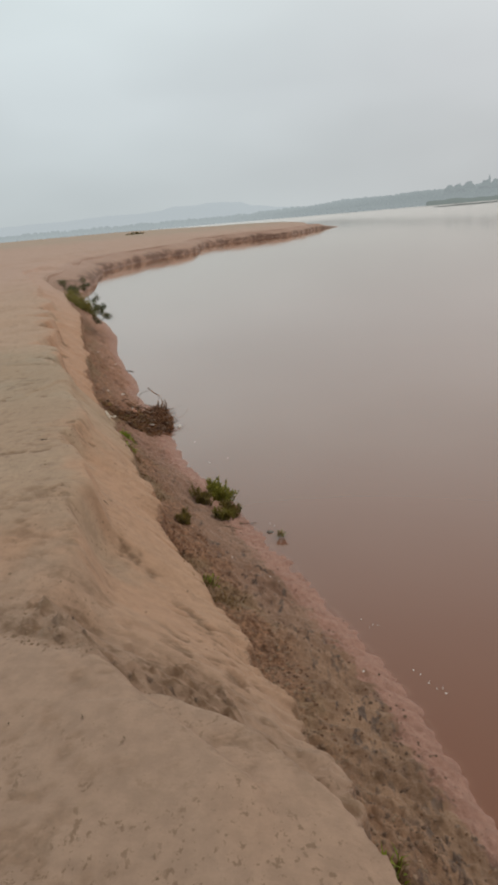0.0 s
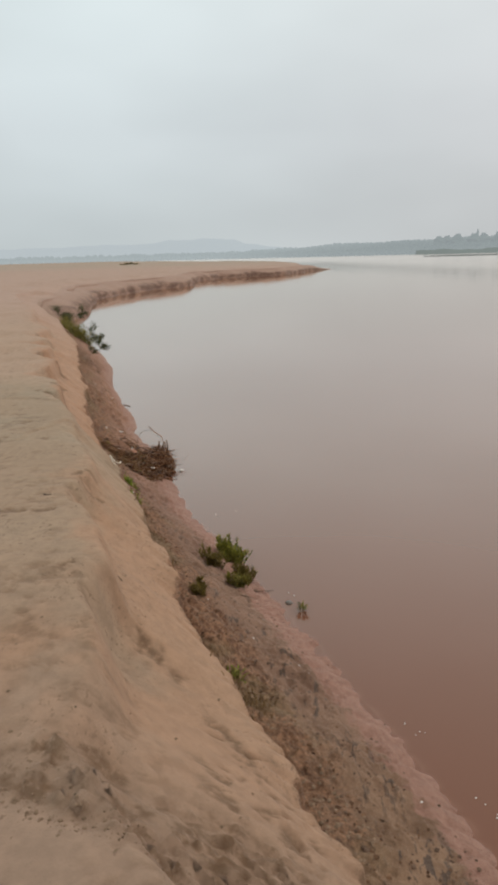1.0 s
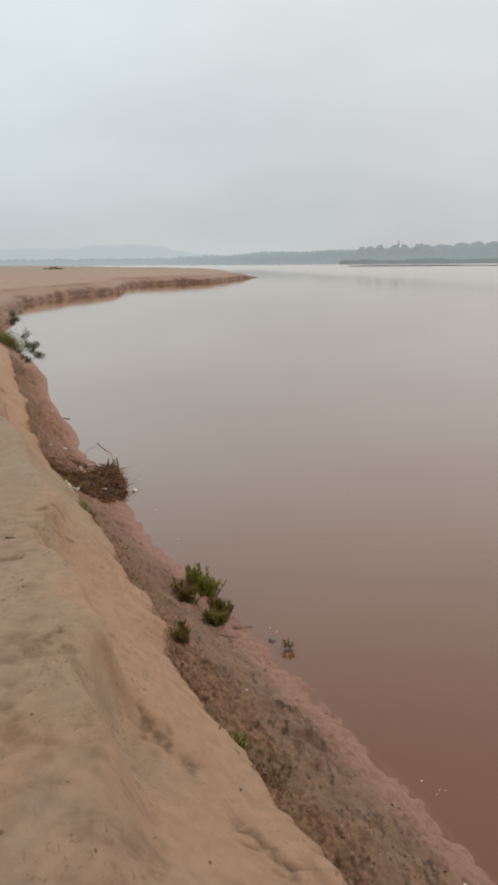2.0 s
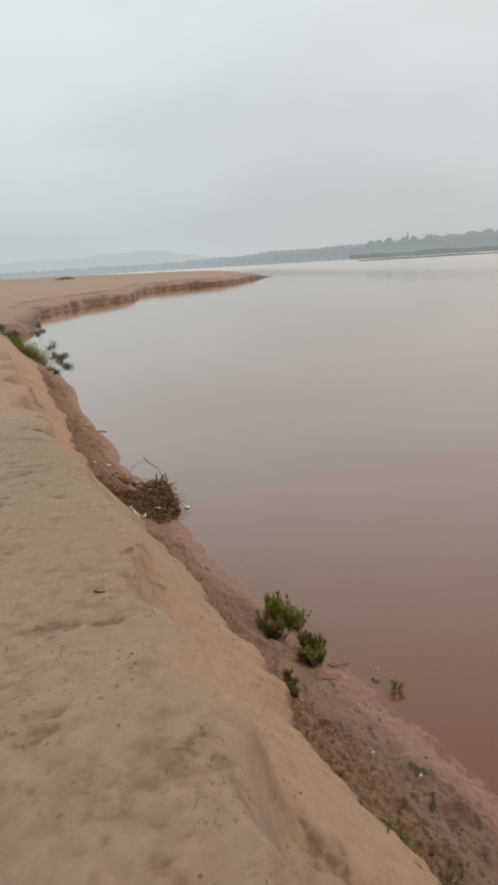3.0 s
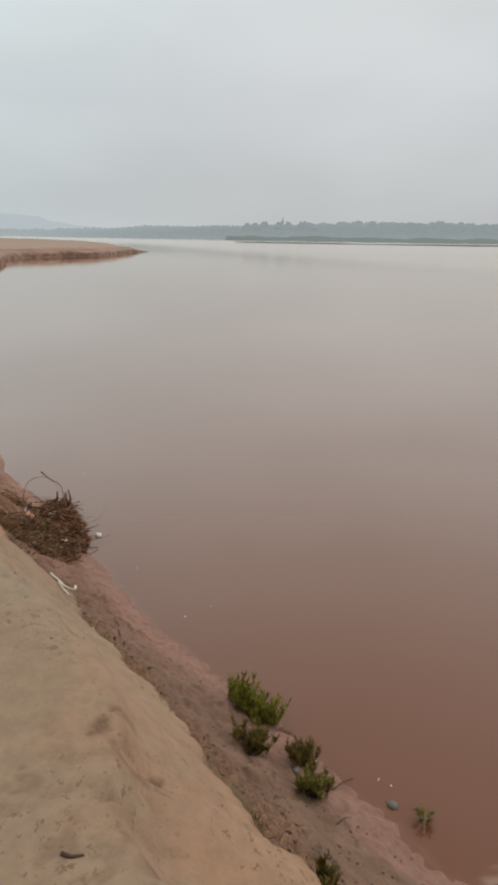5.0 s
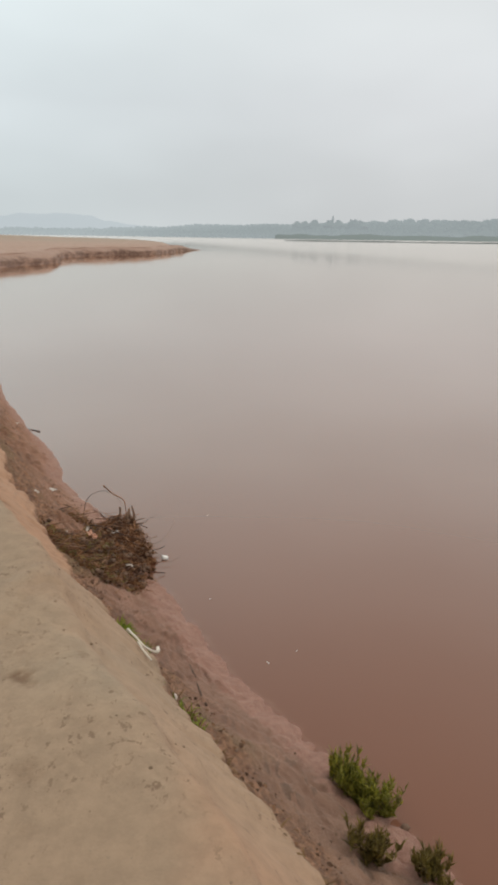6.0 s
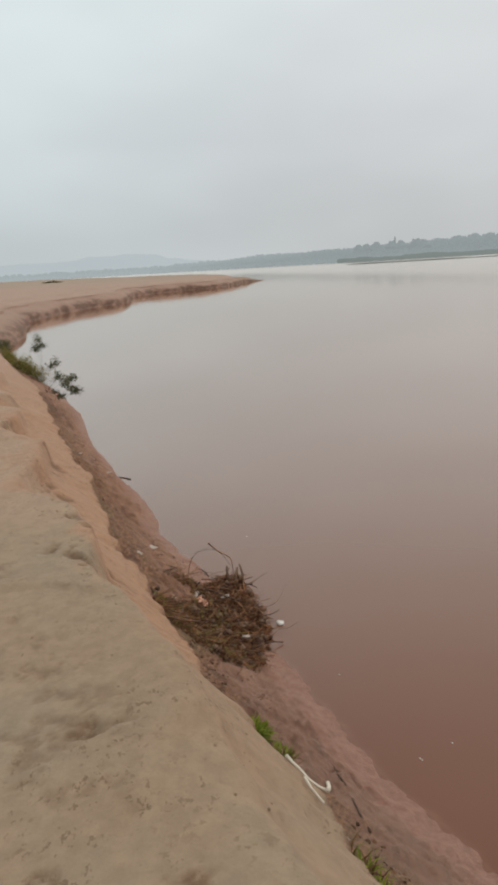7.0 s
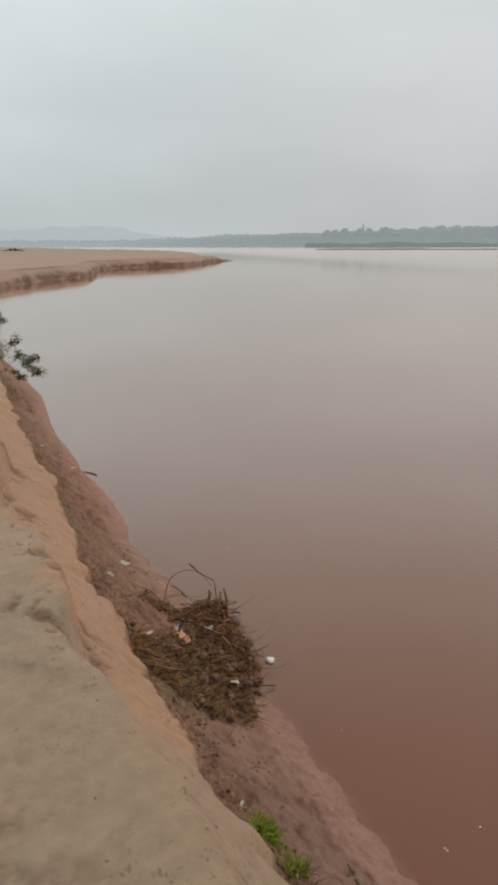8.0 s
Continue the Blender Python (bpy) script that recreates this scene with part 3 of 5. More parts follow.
        q = np.sqrt(u * u + v * v) * np.maximum(1 + 1.6 * fbm(x[lo:hi], yy[lo:hi], 0.05, 4, 71, 0.65), 0.4)
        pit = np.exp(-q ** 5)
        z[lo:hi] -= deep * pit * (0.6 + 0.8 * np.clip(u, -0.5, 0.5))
        tread_dark[lo:hi] = np.maximum(tread_dark[lo:hi], 0.95 * pit)
    # the belt along the crack at the mound's edge is coloured darker, in blotches
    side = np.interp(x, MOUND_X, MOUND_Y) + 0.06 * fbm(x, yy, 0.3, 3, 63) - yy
    tread_dark = np.maximum(tread_dark, crumble_belt(x, yy, side) * (c > 1) * smooth(x, -1.3, -0.8) * (0.30 + 0.70 * smooth(fbm(x, yy, 0.09, 4, 64, 0.75), -0.02, 0.12)))
    crest = np.interp(y, CREST_Y, CREST_E)
    face = smooth((c - 1) / crest + 0.9 * fbm(x, yy, 0.35, 4, 85, 0.6), 1.40, 0.60) * (0.22 + 0.55 * smooth(y, 6.7, 5.9) * smooth(y, 4.4, 5.0) + 0.40 * smooth(y, 5.0, 4.4) * smooth(y, 3.2, 3.9) - 0.1 * smooth(y, 4.0, 3.0) + 0.74 * smooth(y, 8.35, 8.7)) * np.where(y > 60, 0.4, 1.0)
    # trodden and broken patches, sunk and coloured darker: on the flat, along the crest, and where the bank has slumped
    e = c - 1
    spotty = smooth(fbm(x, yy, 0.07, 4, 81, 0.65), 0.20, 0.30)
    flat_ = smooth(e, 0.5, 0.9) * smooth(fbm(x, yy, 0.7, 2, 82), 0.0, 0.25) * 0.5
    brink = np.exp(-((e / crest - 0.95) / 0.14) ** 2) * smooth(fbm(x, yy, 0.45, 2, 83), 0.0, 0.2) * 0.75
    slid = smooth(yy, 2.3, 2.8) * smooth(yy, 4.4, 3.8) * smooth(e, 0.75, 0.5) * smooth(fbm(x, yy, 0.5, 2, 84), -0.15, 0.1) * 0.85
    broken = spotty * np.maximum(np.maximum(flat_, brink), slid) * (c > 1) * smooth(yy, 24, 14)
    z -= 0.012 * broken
    tread_dark = np.maximum(tread_dark, broken)
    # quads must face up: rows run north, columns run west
    ob = sheet("ground", x[:, ::-1], yy[:, ::-1], z[:, ::-1], M_GROUND, {"zone": np.broadcast_to(c, x.shape)[:, ::-1], "tread_dark": tread_dark[:, ::-1], "face": np.broadcast_to(face, x.shape)[:, ::-1]})
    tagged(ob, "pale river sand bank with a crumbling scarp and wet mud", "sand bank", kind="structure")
    return ob, x[:, ::-1], z[:, ::-1], w[:, 0], w[:, 0] - lw[:, 0]


def build_water():
    y = ROW_Y[:, None]
    w, lw = shore(y), lip_width(y)
    d = np.array(steps([(-0.45, 0.24, 0.02)]))[::-1]
    d = np.concatenate([d, [-0.6, -1, -2, -4, -10, -30, -100, -400, -1500, -4500]])[None, :]
    x = w - d
    yy = np.broadcast_to(y, x.shape).copy()
    lwb = np.broadcast_to(lw, x.shape)
    h = height(x, yy, np.where(d > 0, d / lwb, d), np.broadcast_to(d, x.shape), lwb)
    shoal = np.exp(-np.maximum(-h, 0) / 0.007) * smooth(yy, 40, 15)
    ob = sheet("water", x[:, ::-1], yy[:, ::-1], 0 * x, M_WATER, {"shoal": shoal[:, ::-1]})
    return tagged(ob, "calm silt-brown river water reflecting an overcast sky", "river", kind="structure")


ground, GROUND_X, GROUND_Z, ROW_WATER, ROW_LIP = build_ground()
water = build_water()
for ob in (ground, water):
    if ob.data.polygons[1000].normal.z < 0:
        ob.data.flip_normals()


# ---- the far side ----
FAR_X = np.array([-4200, -2500, -900, -184, 20, 145, 310, 700, 1600, 4200.0])
FAR_Y = np.array([2300, 2000, 1700, 1500, 1150, 980, 900, 820, 600, 200.0])


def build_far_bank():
    s = np.linspace(0, 1, 420)
    k = np.linspace(0, 1, len(FAR_X))
    bx, by = np.interp(s, k, FAR_X), np.interp(s, k, FAR_Y)
    off = np.array([-8, 0, 6, 25, 60, 120, 220, 420, 900.0])
    rise = np.array([-1.5, 0.4, 1.5, 2.0, 4.0, 9.0, 14.0, 17.0, 16.0])
    x = bx[:, None] + 0.25 * off[None]
    y = by[:, None] + off[None]
    z = rise[None] * (0.75 + 0.5 * smooth(x, -300, 500)) + 2.5 * fbm(x, y, 160, 3, 71) * smooth(off[None], 20, 200)
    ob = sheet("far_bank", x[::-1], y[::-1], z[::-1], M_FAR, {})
    return tagged(ob, "low far river bank under haze", "backdrop", kind="structure")


def ridge(name, pts, depth, seed, label):
    px, py, pz = (np.array(v, float) for v in zip(*pts))
    s = np.linspace(0, 1, 300)
    k = np.linspace(0, 1, len(px))
    bx, by, bz = (np.interp(s, k, v) for v in (px, py, pz))
    off = np.array([-1.0, -0.75, -0.5, -0.25, 0, 0.5, 1.0])
    prof = np.array([-0.03, 0.28, 0.62, 0.88, 1.0, 0.6, -0.03])
    x = bx[:, None] + 0 * off[None]
    y = by[:, None] + depth * off[None]
    z = bz[:, None] * prof[None] * (1 + 0.12 * fbm(x, y, 260, 4, seed)) + 5 * fbm(x, y, 60, 3, seed + 3) * (prof[None] > 0.1)
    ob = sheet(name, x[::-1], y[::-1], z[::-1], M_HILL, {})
    return tagged(ob, label, "backdrop", kind="structure")


far_bank = build_far_bank()
hill = ridge("distant_hill", [(-3600, 3000, 52), (-2600, 3200, 60), (-1660, 3300, 68), (-1120, 3300, 74), (-848, 3300, 76), (-720, 3300, 84), (-643, 3300, 91), (-492, 3300, 92), (-330, 3300, 84), (-274, 3300, 62), (-30, 3300, 38), (300, 3300, 22)],
             500, 81, "pale blue-grey hill fading into river haze")


def crown_blob(rng, verts, faces, x, y, z, r, h):
    """A ragged clump of foliage: a lumpy low dome."""
    n0 = len(verts)
    rings, seg = 3, 6
    for j in range(rings + 1):
        f = j / rings
        rr = r * math.cos(f * 1.35) ** 0.7
        for i in range(seg):
            a = 2 * math.pi * (i + 0.5 * (j % 2)) / seg
            q = rr * rng.uniform(0.65, 1.25)
            verts.append((x + q * math.cos(a), y + q * math.sin(a), z + h * f * rng.uniform(0.85, 1.12)))
    for j in range(rings):
        for i in range(seg):
            a, b = n0 + j * seg + i, n0 + j * seg + (i + 1) % seg
            faces.append((a, b, b + seg, a + seg))
    faces.append(tuple(n0 + rings * seg + i for i in range(seg)))


def far_place(s, o):
    k = np.linspace(0, 1, len(FAR_X))
    x, y = float(np.interp(s, k, FAR_X)) + 0.25 * o, float(np.interp(s, k, FAR_Y)) + o
    big = 0.75 + 0.5 * float(smooth(np.array(x), -300, 500))
    return x, y, float(np.interp(o, [0, 25, 60, 120, 220, 420], [0.4, 2, 4, 9, 14, 17])) * big


def build_far_woods():
    rng = random.Random(3)
    verts, faces = [], []
    for i in range(7000):
        x, y, base = far_place(rng.uniform(0.17, 0.93), rng.choice((3, 15, 40, 70, 110, 160, 230)) * rng.uniform(0.8, 1.25))
        lift = 0.5 + float(vnoise(np.array(x / 38), np.array(y / 200), 5)) + 0.3 * float(vnoise(np.array(x / 14), np.array(y / 60), 6))
        h = (5.5 + 4.5 * lift + 5.5 * float(smooth(np.array(x), 270, 430))) * rng.uniform(0.78, 1.10)
        crown_blob(rng, verts, faces, x, y, base - 1.5, h * rng.uniform(0.55, 1.2), h + 1.5)
    # the few taller crowns that stand over the rest
    for x, y, z, r, h in ((223, 900, 18, 2.2, 12), (219, 901, 14, 9, 10), (232, 901, 14, 10, 10), (200, 905, 13, 10, 11), (186, 905, 13, 8, 10), (176, 905, 12, 9, 9.5), (252, 900, 13, 12, 12), (262, 900, 13, 10, 11)):
        crown_blob(rng, verts, faces, x, y, z, r, h)
    me = bpy.data.meshes.new("far_woods")
    me.from_pydata(verts, [], faces)
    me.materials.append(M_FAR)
    return tagged(new("far_woods", me), "grey-green woods along the hazy far bank", "trees", kind="stuff")


build_far_woods()


def flat_island(name, pts, rise, mat, label, category):
    """A long low strip of land in the water: pts are (x, y, half width)."""
    px, py, pw = (np.array(v, float) for v in zip(*pts))
    s, k = np.linspace(0, 1, 160), np.linspace(0, 1, len(px))
    bx, by, bw = (np.interp(s, k, v) for v in (px, py, pw))
    off = np.array([-1.0, -0.8, -0.4, 0, 0.4, 0.8, 1.0])
    prof = np.array([-0.2, 0.35, 0.85, 1.0, 0.85, 0.35, -0.2])
    x, y = bx[:, None] + 0 * off[None], by[:, None] + bw[:, None] * off[None]
    z = rise * prof[None] * (1 + 0.5 * fbm(x, y, 22, 3, 91))
    return tagged(sheet(name, x[::-1], y[::-1], z[::-1], mat, {}), label, category, kind="structure")


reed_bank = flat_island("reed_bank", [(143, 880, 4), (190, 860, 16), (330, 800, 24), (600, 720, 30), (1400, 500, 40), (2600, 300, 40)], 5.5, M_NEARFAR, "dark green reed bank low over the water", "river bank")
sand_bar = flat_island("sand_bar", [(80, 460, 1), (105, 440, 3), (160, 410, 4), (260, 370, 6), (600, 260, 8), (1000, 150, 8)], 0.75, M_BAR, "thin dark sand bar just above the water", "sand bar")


# ---- things: helpers ----
def ground_at(x, y):
    """Height of the bank at a place, from the nearest rows of its own grid."""
    r = min(max(int(np.searchsorted(ROW_Y, y)), 1), len(ROW_Y) - 1)
    f = (y - ROW_Y[r - 1]) / (ROW_Y[r] - ROW_Y[r - 1])
    a, b = (float(np.interp(x, GROUND_X[k], GROUND_Z[k])) for k in (r - 1, r))
    return a + (b - a) * min(max(f, 0.0), 1.0)


def lip_at(y):
    return float(np.interp(y, ROW_Y, ROW_LIP))


def water_at(y):
    return float(np.interp(y, ROW_Y, ROW_WATER))


class Shape:
    """Points and faces of one mesh."""

    def __init__(self):
        self.v, self.f = [], []

    def tube(self, pts, radii, seg=6):
        pts = [Vector(p) for p in pts]
        n0 = len(self.v)
        for i, p in enumerate(pts):
            way = (pts[min(i + 1, len(pts) - 1)] - pts[max(i - 1, 0)]).normalized()
            side = way.cross(Vector((0.31, 0.17, 0.93)))
            side = (side if side.length > 0.01 else way.cross(Vector((1, 0, 0)))).normalized()
            up = way.cross(side)
            for k in range(seg):
                a = 2 * math.pi * k / seg
                self.v.append(p + radii[i] * (math.cos(a) * side + math.sin(a) * up))
        for i in range(len(pts) - 1):
            for k in range(seg):
                a, b = n0 + i * seg + k, n0 + i * seg + (k + 1) % seg
                self.f.append((a, b, b + seg, a + seg))
        self.f.append(tuple(n0 + k for k in reversed(range(seg))))
        self.f.append(tuple(n0 + (len(pts) - 1) * seg + k for k in range(seg)))

    def leaf(self, base, way, face, length, width, bend=0.2):
        """A pointed, folded leaf."""
        base, way, face = Vector(base), Vector(way).normalized(), Vector(face)
        side = way.cross(face)
        side = (side if side.length > 0.01 else way.cross(Vector((0.3, 0.9, 0.1)))).normalized()
        up = side.cross(way)
        n0 = len(self.v)
        self.v += [base, base + way * length * 0.4 + side * width * 0.5 + up * width * 0.18, base + way * length * 0.45 - up * width * 0.02,
                   base + way * length * 0.4 - side * width * 0.5 + up * width * 0.18, base + way * length - up * length * bend]
        self.f += [(n0, n0 + 1, n0 + 2), (n0, n0 + 2, n0 + 3), (n0 + 1, n0 + 4, n0 + 2), (n0 + 2, n0 + 4, n0 + 3)]

    def blade(self, base, way, length, width, droop):
        """A grass blade of three bent lengths."""
        base, way = Vector(base), Vector(way).normalized()
        side = way.cross(Vector((0, 0, 1)))
        side = (side if side.length > 0.05 else Vector((1, 0, 0))).normalized()
        n0 = len(self.v)
        p, w = base.copy(), way.copy()
        for k in range(3):
            ww = width * (1 - 0.28 * k)
            self.v += [p - side * ww / 2, p + side * ww / 2]
            p = p + w * length / 3
            w = (w + Vector((0, 0, -droop))).normalized()
        self.v.append(p)
        self.f += [(n0, n0 + 1, n0 + 3, n0 + 2), (n0 + 2, n0 + 3, n0 + 5, n0 + 4), (n0 + 4, n0 + 5, n0 + 6)]

    def lump(self, at, size, rng, flat=0.7):
        """A rough clod: a small dented ball."""
        n0 = len(self.v)
        at = Vector(at)
        rows = ((-0.8, 0.55), (-0.1, 1.0), (0.55, 0.75))
        spin = rng.uniform(0, 6.28)
        for zz, rr in rows:
            for k in range(6):
                a = spin + 2 * math.pi * k / 6
                q = size * rr * rng.uniform(0.7, 1.25)
                self.v.append(at + Vector((q * math.cos(a), q * math.sin(a), size * flat * zz * rng.uniform(0.8, 1.2))))
        self.v.append(at + Vector((0, 0, size * flat * rng.uniform(0.85, 1.1))))
        for j in range(2):
            for k in range(6):
                a, b = n0 + j * 6 + k, n0 + j * 6 + (k + 1) % 6
                self.f.append((a, b, b + 6, a + 6))
        for k in range(6):
            self.f.append((n0 + 12 + k, n0 + 12 + (k + 1) % 6, n0 + 18))
        self.f.append(tuple(n0 + k for k in reversed(range(6))))

    def mesh(self, name, mat, shade=True):
        me = bpy.data.meshes.new(name)
        me.from_pydata([tuple(p) for p in self.v], [], self.f)
        me.materials.append(mat)
        if shade:
            me.polygons.foreach_set("use_smooth", np.ones(len(me.polygons), dtype=bool))
        me.update()
        return me


def part(name, shape, material, parent, label="", shade=True):
    ob = new(name, shape.mesh(name, material, shade))
    ob.parent = parent
    if name in ("stem_tangle", "foliage", "green_grass", "dry_grass", "straw_mat"):
        ob["kind"] = "stuff"
    return tagged(ob, label) if label else ob


def thing(name, at, label, category, group="", spin=0.0):
    ob = new(name)
    ob.matrix_basis = pose(*at, 0, 0, spin)
    return tagged(ob, label, category, group)


M_LEAF = plain_material("willow_leaf", (0.090, 0.088, 0.014), (0.34, 0.30, 0.060), 40, 0.55, 0.35, per="island", trans=0.38)
M_LEAF_DULL = plain_material("dusty_leaf", (0.085, 0.062, 0.022), (0.25, 0.178, 0.060), 40, 0.7, 0.3, per="island", trans=0.38)
M_LEAF_BUSH = plain_material("olive_leaf", (0.10, 0.085, 0.024), (0.28, 0.225, 0.070), 40, 0.6, 0.3, per="island", trans=0.38)
M_LEAF_DARK = plain_material("dark_leaf", (0.04, 0.045, 0.015), (0.13, 0.125, 0.045), 40, 0.6, 0.3, per="island", trans=0.2)
M_GRASS = plain_material("fresh_grass", (0.11, 0.15, 0.012), (0.30, 0.33, 0.04), 60, 0.6, 0.3, per="island", trans=0.38)
M_DRY = plain_material("dry_stalk", (0.10, 0.055, 0.024), (0.26, 0.155, 0.07), 60, 0.85, 0.2, per="island")
M_STEM = plain_material("green_stem", (0.08, 0.08, 0.035), (0.14, 0.12, 0.06), 60, 0.7, 0.3)
M_WEED = plain_material("limp_weed", (0.09, 0.072, 0.018), (0.30, 0.225, 0.060), 50, 0.8, 0.2, per="island", blotch=0.6)
M_TWIG = plain_material("wet_twig", (0.045, 0.016, 0.007), (0.38, 0.185, 0.09), 25, 0.6, 0.35, 0.004, per="object", blotch=0.6)
M_STICK = plain_material("dark_stick", (0.045, 0.025, 0.016), (0.12, 0.07, 0.045), 30, 0.7, 0.3, 0.003)
M_STRAW = plain_material("rotten_straw", (0.085, 0.032, 0.013), (0.45, 0.205, 0.092), 50, 0.85, 0.2, per="island", blotch=0.6)
M_CLOD = plain_material("soaked_clod", (0.10, 0.036, 0.017), (0.33, 0.150, 0.076), 45, 0.8, 0.25, 0.006, per="island", blotch=0.6)
M_HUMUS = plain_material("rotted_plants", (0.075, 0.036, 0.017), (0.25, 0.125, 0.058), 35, 0.95, 0.15, 0.006, per="island")
M_CLOD = plain_material("damp_clod", (0.10, 0.060, 0.040), (0.25, 0.155, 0.105), 50, 0.9, 0.2, 0.004, per="island")
M_DARKCLOD = plain_material("wet_dark_clod", (0.10, 0.054, 0.035), (0.28, 0.15, 0.098), 45, 0.9, 0.2, 0.004, per="island")
M_LITTER = plain_material("soil_chip", (0.055, 0.027, 0.015), (0.24, 0.125, 0.068), 60, 0.9, 0.2, per="island")
M_SANDCLOD = plain_material("dry_sand_clod", (0.17, 0.110, 0.070), (0.33, 0.22, 0.148), 80, 0.95, 0.15, 0.003, per="island")
M_CRUMB = plain_material("dark_crumb", (0.12, 0.078, 0.048), (0.27, 0.178, 0.115), 90, 0.9, 0.2, per="island")
M_BLEACH = plain_material("bleached_wood", (0.60, 0.53, 0.43), (0.78, 0.70, 0.59), 90, 0.7, 0.3, 0.002)
M_PLASTIC = plain_material("white_plastic", (0.40, 0.33, 0.27), (0.66, 0.57, 0.49), 60, 0.45, 0.5)
M_ORANGE = plain_material("orange_print", (0.52, 0.22, 0.12), (0.64, 0.36, 0.25), 60, 0.45, 0.5)
M_FOAM = plain_material("white_foam", (0.66, 0.61, 0.56), (0.80, 0.75, 0.70), 120, 0.8, 0.3, 0.003)
M_STONE = plain_material("river_stone", (0.10, 0.085, 0.07), (0.19, 0.165, 0.14), 60, 0.6, 0.4, 0.003)


# ---- plants ----
def willow_clump(x, y, tall, wide, leafmat, label, seed, stems=26, group="seedling clumps at the water"):
    rng = random.Random(seed)
    z = ground_at(x, y)
    top = thing("willow_clump", (x, y, z), label, "shrub", group)
    wood, green = Shape(), Shape()
    for i in range(stems):
        a, lean = rng.uniform(0, 6.28), rng.uniform(0.05, 0.6)
        bx, by = rng.gauss(0, wide * 0.35), rng.gauss(0, wide * 0.35)
        bz = ground_at(x + bx, y + by) - z - 0.01
        h = tall * rng.uniform(0.6, 1.05) * (1 - 0.35 * lean)
        tip = Vector((bx + math.cos(a) * lean * wide * 1.1, by + math.sin(a) * lean * wide * 1.1, bz + h))
        base = Vector((bx, by, bz))
        mid = base.lerp(tip, 0.5) + Vector((rng.uniform(-1, 1), rng.uniform(-1, 1), 0.5)) * 0.03 * tall
        wood.tube([base, mid, tip], [0.002, 0.0016, 0.0008], 4)
        for k in range(30):
            f = rng.uniform(0.06, 1.0)
            p = base.lerp(mid, f * 2) if f < 0.5 else mid.lerp(tip, f * 2 - 1)
            b = rng.uniform(0, 6.28)
            way = Vector((math.cos(b), math.sin(b), rng.uniform(0.9, 3.2)))
            green.leaf(p, way, Vector((rng.uniform(-1, 1), rng.uniform(-1, 1), 1)), rng.uniform(0.030, 0.068), rng.uniform(0.008, 0.014), rng.uniform(0.0, 0.3))
    part("stem_tangle", wood, M_STEM, top)
    part("foliage", green, leafmat, top)
    return top


willow_clump(-0.69, 7.74, 0.19, 0.13, M_LEAF, "green willow seedling clump at the water's edge", 1, 36)
willow_clump(-0.57, 7.57, 0.17, 0.14, M_LEAF, "leafy green willow seedling clump on wet mud", 2, 36)
willow_clump(-0.73, 7.16, 0.12, 0.13, M_LEAF_DULL, "low dusty olive seedling clump on wet mud", 3, 30)
willow_clump(-0.44, 7.16, 0.15, 0.11, M_LEAF_DULL, "olive seedling clump with muddy leaves", 4, 28)
willow_clump(-0.48, 6.84, 0.13, 0.09, M_LEAF_BUSH, "small olive-green willow clump on the mud bank", 5, 26)
willow_clump(-0.68, 6.02, 0.10, 0.09, M_LEAF_DULL, "small brown-green seedling clump below the scarp", 6, 14)


def drowned_seedling(x, y):
    rng = random.Random(12)
    top = thing("drowned_seedling", (x, y, -0.15), "yellow-green seedling standing in shallow brown water", "plant")
    wood, green = Shape(), Shape()
    for i in range(5):
        a = i * 1.257 + rng.uniform(-0.3, 0.3)
        out = Vector((math.cos(a), math.sin(a), 0))
        tip = out * 0.030 + Vector((0, 0, 0.15 + rng.uniform(0.030, 0.062)))
        wood.tube([(0, 0, 0), out * 0.008 + Vector((0, 0, 0.10)), tip], [0.004, 0.003, 0.0015], 5)
        for k in range(9):
            b = a + rng.gauss(0, 0.7)
            low = out * 0.012 + Vector((0, 0, 0.152))
            green.leaf(low.lerp(tip, rng.uniform(0.0, 1.0)), (math.cos(b), math.sin(b), rng.uniform(0.5, 1.8)), (0.2, 0.1, 1), rng.uniform(0.034, 0.058), 0.015, 0.2)
    part("stem_tangle", wood, M_STEM, top)
    part("foliage", green, M_LEAF_BUSH, top)


drowned_seedling(0.10, 6.70)


def grass_tuft(x, y, tall, wide, mats, label, seed, blades=60, name="grass_tuft"):
    rng = random.Random(seed)
    z = ground_at(x, y)
    top = thing(name, (x, y, z), label, "grass", "tufts along the scarp")
    for mat, share, word in mats:
        green = Shape()
        if mat is M_GRASS:
            for i in range(int(blades * share)):
                bx, by = rng.gauss(0, wide * 0.4), rng.gauss(0, wide * 0.4)
                bz = ground_at(x + bx, y + by) - z - 0.01
                a, up = rng.uniform(0, 6.28), rng.uniform(0.1, 0.9)
                green.leaf((bx + 0.01 * math.cos(a), by + 0.01 * math.sin(a), bz + up * tall * 0.6), (math.cos(a), math.sin(a), rng.uniform(0.3, 1.6)), (0, 0, 1), tall * rng.uniform(0.3, 0.6), rng.uniform(0.008, 0.016), 0.2)
        for i in range(int(blades * share)):
            bx, by = rng.gauss(0, wide * 0.4), rng.gauss(0, wide * 0.55)
            bz = ground_at(x + bx, y + by) - z - 0.01
            a, lean = rng.uniform(0, 6.28), rng.uniform(0.1, 1.1)
            green.blade((bx, by, bz), (math.cos(a) * lean, math.sin(a) * lean, 1), tall * rng.uniform(0.6, 1.2), rng.uniform(0.006, 0.013), rng.uniform(0.2, 0.8))
        part(word, green, mat, top)


